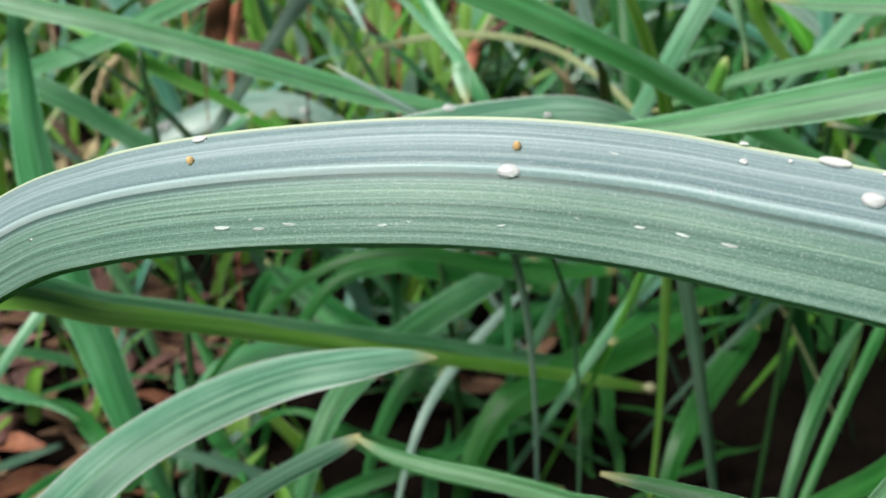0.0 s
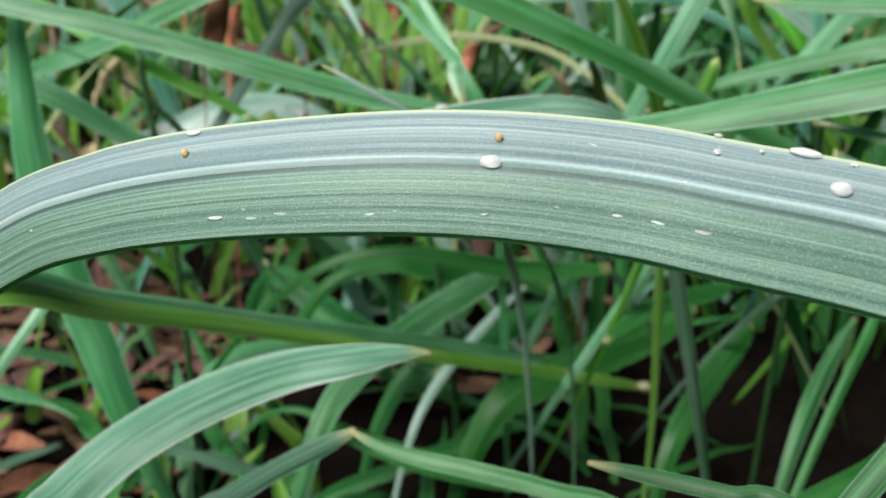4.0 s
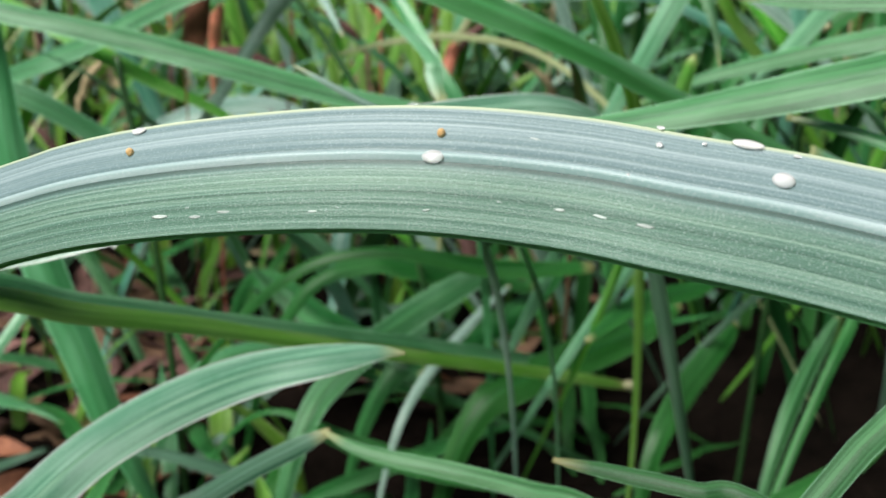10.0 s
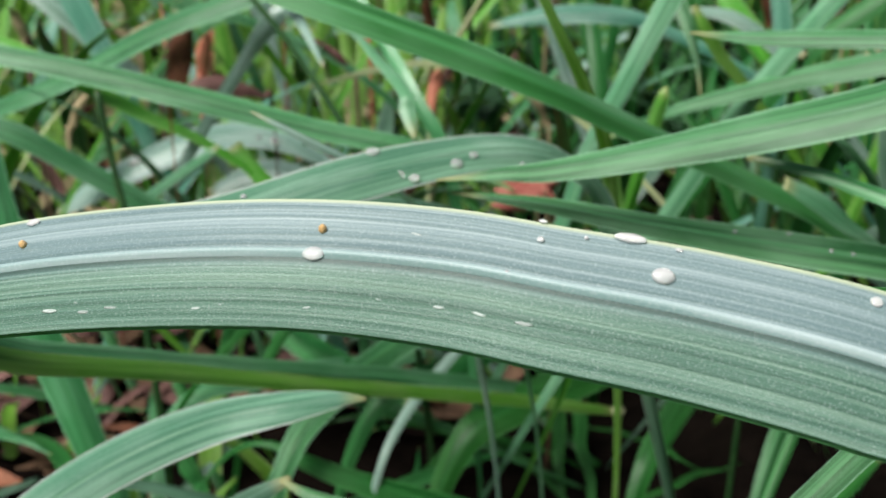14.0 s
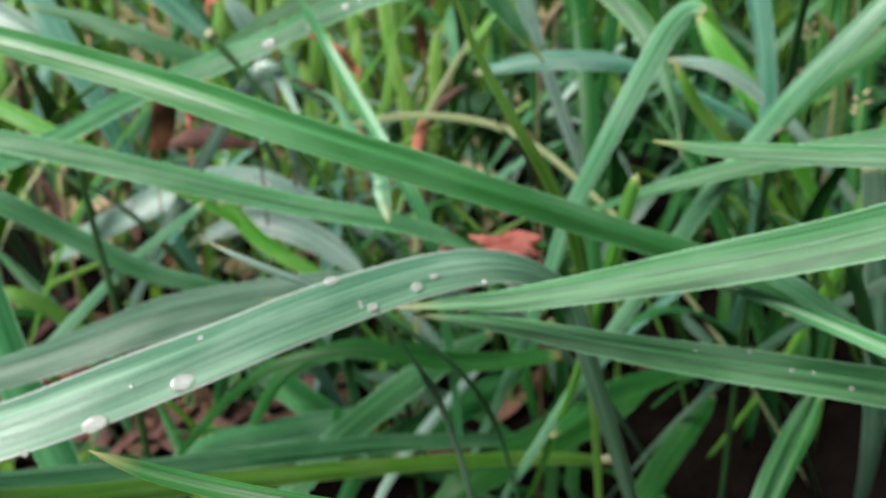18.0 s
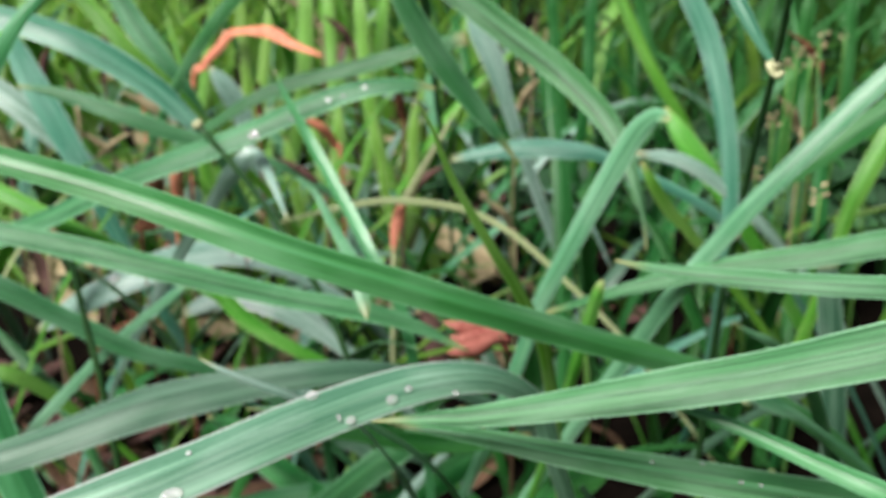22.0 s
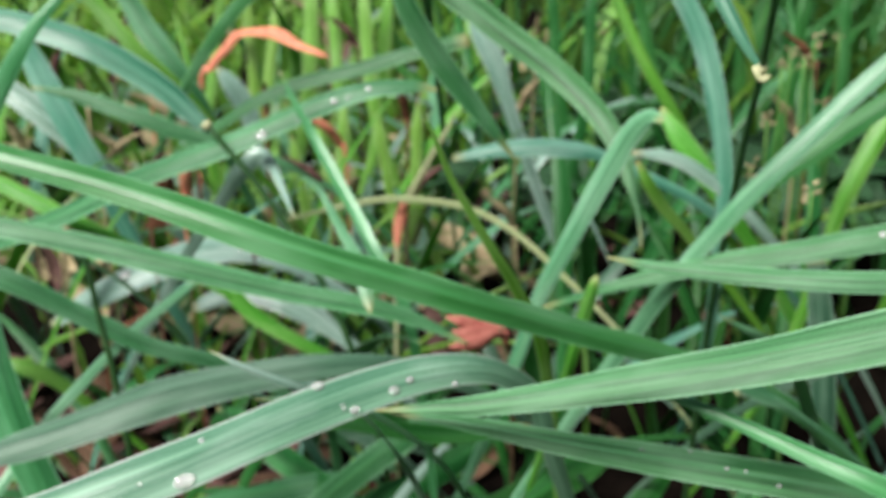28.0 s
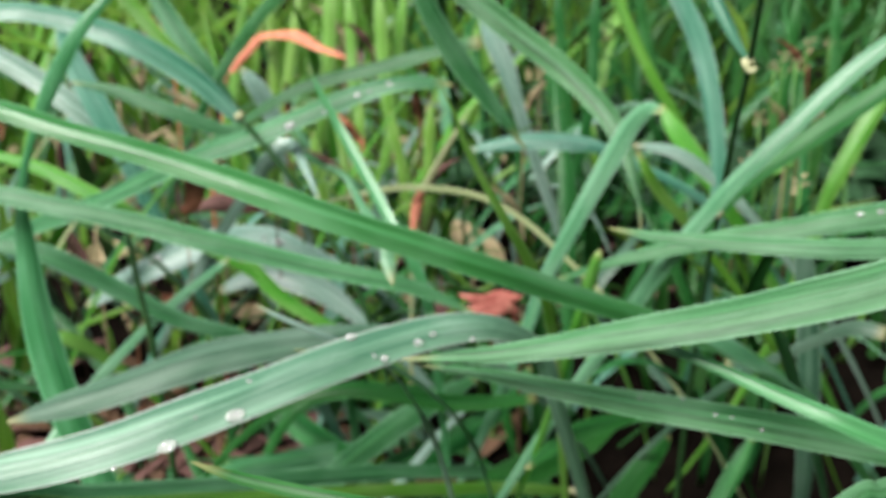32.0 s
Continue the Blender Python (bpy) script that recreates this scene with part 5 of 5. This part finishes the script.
grass_stalk("thin dark upright grass stalk", [(-7.8, 23.9, 9.9), (-7.46, 23.35, 8.36), (-7.17, 22.98, 6.87), (-6.9, 22.8, 3.0), (-6.8, 22.7, -0.2)], 0.085, ())



# ---- withered leaves ----
def withered_leaf(label, pts, normal, mat, fold=0.5, cols=6, wave=0.3):
    thing = part("withered_leaf", ribbon(pts, normal, fold, 6 * (len(pts) - 1), cols, 0.03, wave=wave), mat)
    return tagged(thing, label, "withered leaf", "withered leaves")


withered_leaf("bent orange-red withered grass leaf", [(-3.7, 37.8, 10.15, 0.08), (-4.67, 38.73, 10.3, 0.36), (-5.72, 39.75, 10.45, 0.42), (-6.9, 40.62, 10.2, 0.36), (-7.43, 40.71, 9.62, 0.3), (-8.07, 40.78, 8.9, 0.3), (-8.5, 41.0, 8.0, 0.16), (-9.2, 41.2, -0.1, 0.08)], (0.1, -0.7, 0.7), RED, 0.4)
claw = tagged(new("withered_leaf"), "crumpled red withered leaf with curled lobes caught in grass", "withered leaf", "withered leaves")
for lobe in ([(0.05, 24.3, 8.0, 0.05), (0.35, 24.2, 7.98, 0.22), (0.75, 24.3, 7.8, 0.4), (1.15, 24.5, 7.7, 0.5), (1.62, 24.7, 7.72, 0.1)],
             [(0.12, 23.7, 7.55, 0.06), (0.4, 23.7, 7.62, 0.25), (0.8, 23.95, 7.55, 0.42), (1.2, 24.3, 7.55, 0.4), (1.55, 24.5, 7.4, 0.06)],
             [(0.2, 24.0, 7.8, 0.05), (0.5, 24.0, 7.75, 0.3), (0.95, 24.2, 7.62, 0.6), (1.3, 24.4, 7.5, 0.35), (1.5, 24.5, 7.1, 0.05)]):
    part("lobe", ribbon(lobe, (0.1, -0.8, 0.6), 0.7, 18, 6, 0.03, wave=0.5), CLAW, claw)
part("leaf_stalk", tube(smooth_points([(1.3, 24.4, 7.6), (1.6, 24.7, 6.5), (1.7, 24.9, 3.0), (1.7, 25.0, -0.2)], 4), [0.05] * 13, 6), BROWN, claw)
tip = tagged(new("withered_leaf"), "thin straw-coloured leaf with an orange kink", "withered leaf", "withered leaves")
part("blade", ribbon([(0.3, 29.2, 11.2, 0.02), (0.09, 28.99, 10.76, 0.1), (-0.55, 28.33, 9.83, 0.17), (-0.95, 28.0, 9.15, 0.2)], (0, -0.9, 0.4), 0.4, 14, 4), MATS["straw"], tip)
part("kink", ribbon([(-0.93, 28.0, 9.2, 0.2), (-1.02, 27.95, 9.0, 0.3), (-1.12, 27.7, 8.65, 0.24), (-1.15, 27.47, 8.21, 0.14)], (0, -0.9, 0.4), 0.6, 12, 4), RED, tip, "orange dried kink of the leaf")
part("foot", ribbon([(-1.14, 27.5, 8.3, 0.14), (-1.2, 27.3, 5.0, 0.12), (-1.2, 27.3, -0.2, 0.1)], (0, -0.9, 0.4), 0.4, 8, 4), MATS["straw"], tip)
withered_leaf("pinkish withered leaf lying on the grass", [(-7.2, 28.0, 8.6, 0.1), (-6.6, 28.2, 8.8, 0.5), (-5.9, 28.3, 8.7, 0.5), (-5.2, 28.6, 8.4, 0.2), (-5.0, 29.0, 7.6, 0.05), (-5.0, 29.2, -0.1, 0.04)], (0, -0.6, 0.8), ROSE)
withered_leaf("brownish red withered leaf standing in the grass", [(-6.5, 27.2, 10.5, 0.1), (-6.7, 27.1, 10.1, 0.5), (-6.85, 27.0, 9.6, 0.6), (-7.0, 27.0, 9.0, 0.4), (-7.1, 27.1, 8.4, 0.05), (-7.1, 27.2, -0.1, 0.04)], (0, -0.9, 0.4), RUST)

rng = random.Random(7)
SCRAPS = [(-10.5, 41.2, 10.0), (-7.8, 36.6, 9.6), (-5.7, 37.3, 8.8), (-8.1, 34.3, 9.4), (-3.3, 34.1, 8.9), (-3.5, 31.7, 8.4), (-1.3, 40.1, 7.7), (-9.9, 34.8, 8.1), (-7.0, 30.7, 8.7), (-12.4, 33.6, 7.9), (-9.1, 29.8, 4.5),
          (-10.5, 31.1, 7.2), (1.9, 33.1, 6.7), (8.9, 36.2, 8.7), (10.3, 34.3, 9.3), (9.1, 33.3, 7.2), (3.4, 43.2, 9.6), (11.4, 37.0, 10.5)]
TANS = [(-12.8, 38.8, 9.5), (-11.4, 36.1, 8.5), (-11.5, 37.4, 9.0), (-11.3, 41.2, 9.9), (-9.8, 39.9, 9.6), (-8.6, 38.6, 9.1), (-8.4, 32.7, 8.2), (-10.1, 34.8, 8.0), (-13.3, 35.9, 8.1), (-3.5, 45.1, 8.9), (-4.9, 46.4, 9.3), (2.7, 38.4, 8.6), (-0.7, 31.6, 8.2)]
for k, (x, y, z) in enumerate(SCRAPS + TANS):
    a, w = rng.uniform(-0.5, 0.5) * 2.2, rng.uniform(0.3, 0.6) * 0.6
    mat, look_of = ((RED, "orange-red"), (ROSE, "dull pink"), (RUST, "rusty brown"), (TAN, "tan"))[k % 4 if k < 12 else 3 - k % 2 if k < 18 else 3 if k % 3 else 1]
    withered_leaf(look_of + " withered leaf standing in the turf", [(x + a, y - 0.3, z + 0.75, 0.04), (x + a * 0.6, y - 0.1, z + 0.5, w * 0.7), (x + a * 0.1, y, z + 0.1, w * 1.1), (x - a * 0.25, y + 0.2, z - 0.5, w * 0.8), (x - a * 0.4, y + 0.1, z - 1.2, 0.1), (x - a * 0.5, y + 0.2, -0.1, 0.05)], (0.2, -0.9, 0.3), mat)



def litter():
    """Withered scraps on the soil: eight shapes, laid out one by one."""
    kinds = []
    for k in range(8):
        a, b = rng.uniform(0.6, 1.6), rng.uniform(-0.5, 0.5)
        w = rng.uniform(0.35, 0.8)
        pts = [(-a, b, 0.1, 0.06), (-a * 0.5, b * 0.4, 0.28 + 0.2 * rng.random(), w), (0, 0, 0.34, w * 1.1), (a * 0.5, -b * 0.3, 0.25, w * 0.8), (a, -b, 0.05, 0.08)]
        ob = part("withered_leaf", ribbon(pts, (0.1, 0.1, 1), rng.uniform(-0.8, 0.8), 16, 5, 0.03, wave=0.4), (ROSE, BROWN, TAN, RUST, BROWN, RUST, BROWN, ROSE)[k])
        tagged(ob, "curled withered leaf scrap lying on the soil", "withered leaf", "withered leaves")
        kinds.append(ob)
    for i in range(110):
        x, y = rng.uniform(-20, 14), rng.uniform(9, 52)
        if x > -1 and y < 32:
            continue
        if i % 3 == 0:
            x, y = rng.gauss(-10.0, 1.6), rng.gauss(22.5, 2.0)
        z = ground_height(x * CM, y * CM) + rng.uniform(0.0, 0.004)
        m = pose(x * CM, y * CM, z, rng.uniform(-25, 25), rng.uniform(-25, 25), rng.uniform(0, 360))
        if i < 8:
            kinds[i].matrix_world = m
        else:
            copy_thing(kinds[rng.randrange(8)], m)
    lay = random.Random(11)
    heaps = [(-13.0, 30.0, 2.6, 2.2), (-13.5, 27.0, 2.0, 2.0), (-8.6, 30.0, 2.0, 1.6), (-6.2, 28.6, 1.4, 1.2), (1.8, 31.6, 1.2, 1.0)]
    for i in range(120):
        hx, hy, sx, sy = heaps[(0, 0, 1, 2, 2, 3, 1, 0, 3, 4, 0, 1, 2, 0, 1, 2)[i % 16]]
        x, y = lay.gauss(hx, sx), lay.gauss(hy, sy)
        m = pose(x * CM, y * CM, ground_height(x * CM, y * CM) + lay.uniform(0.0, 0.008), lay.uniform(-35, 35), lay.uniform(-35, 35), lay.uniform(0, 360))
        copy_thing(kinds[6 if hx > 0 else (0, 7, 1, 0, 4, 7, 6)[i % 7]], m)
    for i in range(150):
        y = lay.uniform(36, 75)
        x = lay.uniform(-0.42 * y, 0.08 * y)
        m = pose(x * CM, y * CM, ground_height(x * CM, y * CM) + lay.uniform(0.0, 0.02), lay.uniform(-45, 45), lay.uniform(-45, 45), lay.uniform(0, 360))
        copy_thing(kinds[(2, 2, 0, 2, 3, 2, 7)[i % 7]], m).scale = (1.5, 1.5, 1.5)


litter()


def arc(length, lean, bend, width, seed):
    """A leaf that rises from the origin and bends over towards +x."""
    r, pts = random.Random(seed), []
    x = z = 0.0
    a = lean
    for i in range(7):
        t = i / 6
        pts.append((x, r.uniform(-0.1, 0.1), z, width * (0.45 + 1.1 * t if t < 0.5 else 1.0) * (1 - max(0, t - 0.6) / 0.4 * 0.95)))
        a += bend / 6 * (0.4 + 1.2 * t)
        x, z = x + math.sin(a) * length / 6, z + math.cos(a) * length / 6
    return pts[::-1]


def sward():
    """Leaves that fill the turf behind and below, each one a copy of a few grown shapes."""
    shapes = {}
    for mat, length, lean, bend, width in (("bright", 13, 0.1, 0.7, 0.5), ("bright", 16, 0.05, 1.1, 0.55), ("grass", 14, 0.3, 1.5, 0.65), ("grass", 12, 0.2, 1.0, 0.6), ("deep", 11, 0.3, 1.3, 0.6), ("deep", 14, 0.15, 0.8, 0.55),
                                           ("blue", 13, 0.25, 1.2, 0.7), ("pale", 12, 0.4, 1.4, 0.6), ("bright", 10, 0.3, 0.6, 0.3), ("grey", 11, 0.5, 1.2, 0.7), ("straw", 10, 0.2, 0.9, 0.25),
                                           # Low shapes are mostly deep green, shade near the soil coloured in.
                                           ("deep", 8, 1.0, 0.6, 0.55), ("grass", 7, 1.1, 0.5, 0.55), ("grey", 8, 1.05, 0.7, 0.6), ("deep", 6, 0.9, 0.9, 0.45), ("deep", 7, 1.0, 0.6, 0.4),
                                           ("frost", 14, 0.25, 1.9, 0.5), ("pale", 15, 0.2, 2.0, 0.5), ("lush", 13, 0.2, 1.7, 0.5)):
        pts = arc(length, lean, bend, width, len(shapes))
        ob = leaf_thing(pts, (-0.8, 0.1, 0.6), mat, 0.35, 18, 4, 0.08)
        tagged(ob, {"bright": "fresh yellow-green grass leaf in the turf", "grass": "green grass leaf in the turf", "deep": "dark green grass leaf in the turf", "blue": "bluish green grass leaf in the turf",
                    "pale": "pale green grass leaf in the turf", "grey": "dull grey-green leaf in the turf", "straw": "dry straw-coloured leaf in the turf", "frost": "pale wet grass leaf arching over the turf", "lush": "light yellow-green grass leaf arching over the turf"}[mat], "grass leaf", "turf leaves")
        shapes[ob] = mat
    tall, low, arching = list(shapes)[:11], list(shapes)[11:16], list(shapes)[16:]
    used = set()

    def put(ob, x, y, turn, size):
        m = pose(x * CM, y * CM, -0.003, rng.uniform(-12, 12), rng.uniform(-12, 12), turn)
        if ob in used:
            c = copy_thing(ob, m)
        else:
            used.add(ob)
            c = ob
            c.matrix_world = m
        c.scale = (size, size, size)

    for i in range(175):
        y = rng.uniform(27, 52)
        x = rng.uniform(-0.40 * y - 3, 0.40 * y + 3)
        ob = tall[rng.randrange(11)]
        if x > 2 and shapes[ob] in ("bright", "straw", "pale", "grass") and rng.random() < 0.7:
            ob = tall[rng.randrange(4, 6)]
        if x < -3 and shapes[ob] == "deep" and rng.random() < 0.6:
            ob = tall[rng.randrange(0, 3)]
        put(ob, x, y, rng.uniform(0, 360), rng.uniform(0.6, 1.1))
    for i in range(56):
        y = rng.uniform(14, 36)
        x = rng.uniform(-0.42 * y - 3, 0.42 * y + 3)
        if x > -1 and y < 31:
            x -= 10
        put(low[rng.randrange(5)], x, y, rng.uniform(0, 360), rng.uniform(0.6, 1.1))
    for i in range(14):
        put(low[(0, 3, 4)[i % 3]], rng.uniform(-2, 7), rng.uniform(22, 31), rng.uniform(0, 360), rng.uniform(0.6, 0.95))
    lay = random.Random(23)
    for i in range(46):
        y = lay.uniform(36, 62)
        put(arching[i % 3], lay.uniform(-0.4 * y, 0.08 * y), y, lay.uniform(0, 360), lay.uniform(0.6, 0.95))


sward()


def far_turf():
    """The turf too far off, or too far aside, to tell its leaves apart, and unseen turf added to shade the hollow."""
    r = np.random.RandomState(3)
    places = []
    for _ in range(3400):
        y = 0.5 + 2.3 * r.rand() ** 1.7
        places.append((r.uniform(-0.6 * y - 0.15, 0.6 * y + 0.15), y))
    under = len(places)
    for _ in range(420):
        y = r.uniform(0.14, 0.5)
        x = r.uniform(-0.45 * y - 0.04, 0.45 * y + 0.04)
        if y < 0.3 and (x > -0.02 or r.rand() < 0.5):
            continue
        places.append((x, y))
    aside = len(places)
    # Unseen turf to both sides, added to keep sky light off the ground.
    for _ in range(2600):
        y = r.uniform(-0.7, 0.6)
        side = r.choice([-1, 1])
        x = side * (max(0.13 + 0.4 * max(y, 0), 0.13) + 0.5 * r.rand() ** 1.5)
        places.append((x, y))
    # Unseen taller turf on the right, added to shade the hollow.
    for _ in range(2200):
        y = r.uniform(-0.02, 0.3)
        places.append((0.4 * (y + 0.05) + 0.02 + 0.16 * r.rand() ** 1.3, y))
    behind = len(places)
    for _ in range(900):
        places.append((r.uniform(-0.6, 0.6), -0.16 - 0.6 * r.rand()))
    near_by = len(places)
    # Unseen low turf under the camera, added to block light from the front.
    for _ in range(1500):
        places.append((r.uniform(-0.2, 0.22), r.uniform(-0.16, 0.15)))
    around = len(places)
    for _ in range(7000):
        far, a = 0.55 + 2.6 * r.rand() ** 1.4, r.uniform(0, 6.28)
        x, y = far * math.cos(a), far * math.sin(a)
        if y < 0.45 or abs(x) > 0.6 * y + 0.12:
            places.append((x, y))
    verts, faces, uvm, uvs = [], [], [], []
    for i, (x, y) in enumerate(places):
        h, w = r.uniform(0.07, 0.19), r.uniform(0.0012, 0.0032)
        if aside <= i < behind:
            h *= 1.7 if x > 0 else 0.6
        if behind <= i < near_by:
            h *= 0.7
        if near_by <= i < around:
            h = min(h, 0.06, 0.115 - 0.6 * max(y, 0))
        if under <= i < aside:
            h *= 0.2 if y < 0.3 else 0.45
        a, lean = r.uniform(0, 6.28), r.uniform(0.1, 0.9)
        if aside <= i < behind:
            a = (0.0 if x > 0 else math.pi) + r.uniform(-1.3, 1.3)
            lean, w = lean * (0.45 if x > 0 else 1.0), w * (1.6 if x > 0 else 1.0)
        dx, dy = math.cos(a), math.sin(a)
        wx, wy = -dy * w, dx * w
        base = len(verts)
        for k in range(5):
            t = k / 4
            o = h * lean * t * t
            px, py, pz = x + dx * o, y + dy * o, h * (t - 0.35 * lean * t * t)
            g = w and (0.8 + 0.4 * t) * (1 - t**3)
            verts += [(px - wx * g, py - wy * g, pz), (px + wx * g * 0.1, py + wy * g * 0.1, pz - w * 0.5), (px + wx * g, py + wy * g, pz)]
        for k in range(4):
            for j in range(2):
                q = base + 3 * k + j
                faces.append((q, q + 1, q + 4, q + 3))
                for v in (q, q + 1, q + 4, q + 3):
                    kk, jj = divmod(v - base, 3)
                    uvm.append(((jj - 1) * w, h * kk / 4))
                    uvs.append((0.5 + 0.5 * (jj - 1), 1 - kk / 4))
    me = bpy.data.meshes.new("turf")
    me.from_pydata(verts, [], faces)
    for name, data in (("metres", uvm), ("shape", uvs)):
        layer = me.uv_layers.new(name=name)
        layer.data.foreach_set("uv", np.array(data, np.float32).ravel())
    me.polygons.foreach_set("use_smooth", [True] * len(me.polygons))
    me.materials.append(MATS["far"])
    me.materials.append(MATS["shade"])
    # Turf on the right takes the darker green, with shade put into it.
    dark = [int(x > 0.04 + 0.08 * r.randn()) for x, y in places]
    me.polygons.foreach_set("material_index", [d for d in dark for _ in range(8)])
    tagged(new("turf", me), "dense meadow grass growing out of focus, with unseen grass added for shade", "grass", kind="stuff")


far_turf()


def weed(x, y, size, seed):
    r = random.Random(seed)
    thing = tagged(new("weed"), "low broad-leaved weed with dark oval leaves", "weed", "low weeds")
    for k in range(r.randint(4, 6)):
        a = r.uniform(0, 6.28)
        reach, up = size * r.uniform(0.5, 1.1), size * r.uniform(0.8, 1.8)
        foot, neck = (x, y, -0.2), (x + math.cos(a) * reach * 0.5, y + math.sin(a) * reach * 0.5, up)
        part("stem", tube(smooth_points([foot, (x + math.cos(a) * reach * 0.2, y + math.sin(a) * reach * 0.2, up * 0.6), neck], 4), [0.05] * 9, 6), STEM, thing)
        pts = [(neck[0] + math.cos(a) * size * t, neck[1] + math.sin(a) * size * t, up + size * (0.25 * t - 0.35 * t * t), size * 0.85 * math.sin(math.pi * min(0.98, 0.06 + t * 0.93)) ** 0.8) for t in (0, 0.2, 0.4, 0.6, 0.8, 1.0)]
        part("leaf", ribbon(pts, (0.05, -0.2, 1), -0.3, 14, 6, 0.03, wave=0.12), WEED, thing)


for k in range(26):
    wy = rng.uniform(37, 56)
    weed(rng.uniform(0.04 * wy, 0.38 * wy), wy, rng.uniform(1.2, 2.6), k)


def seed_head(x, y, z, size, seed):
    """A loose cluster of small tan husks on a thin stem."""
    r = random.Random(seed)
    thing = tagged(new("seed_head"), "small loose yellowish seed head on a thin stem", "seed head", "seed heads")
    part("stem", tube(smooth_points([(x, y, z), (x + 0.2, y + 0.1, z * 0.5), (x + 0.1, y + 0.2, -0.2)], 4), [0.035] * 9, 6), FRESH, thing)
    for k in range(r.randint(5, 8)):
        a, o = r.uniform(0, 6.28), r.uniform(0.1, 0.5) * size
        c = Vector((x + math.cos(a) * o, y + math.sin(a) * o, z + r.uniform(-0.5, 0.6) * size))
        d = Vector((math.cos(a), math.sin(a), 0.8)).normalized() * 0.16 * size
        w = 0.11 * size
        part("husk", tube([c - d, c - d * 0.5, c, c + d * 0.6, c + d * 1.3], [w * 0.2, w * 0.8, w, w * 0.6, w * 0.1], 6), TAN, thing)


for k, (x, y, z) in enumerate([(9.7, 33.1, 11.6), (10.4, 34.0, 11.2), (11.3, 36.2, 11.1), (9.2, 32.0, 11.5), (8.8, 31.4, 10.2), (11.3, 34.4, 9.6), (12.4, 37.3, 11.0), (8.1, 29.9, 9.4), (9.1, 27.8, 9.6), (11.3, 30.8, 9.0), (5.4, 41.2, 10.0), (3.9, 42.2, 9.7)]):
    seed_head(x, y, z, 0.36 + 0.1 * (k % 3), k)


def motions():
    """Nothing but the camera moves."""


motions()
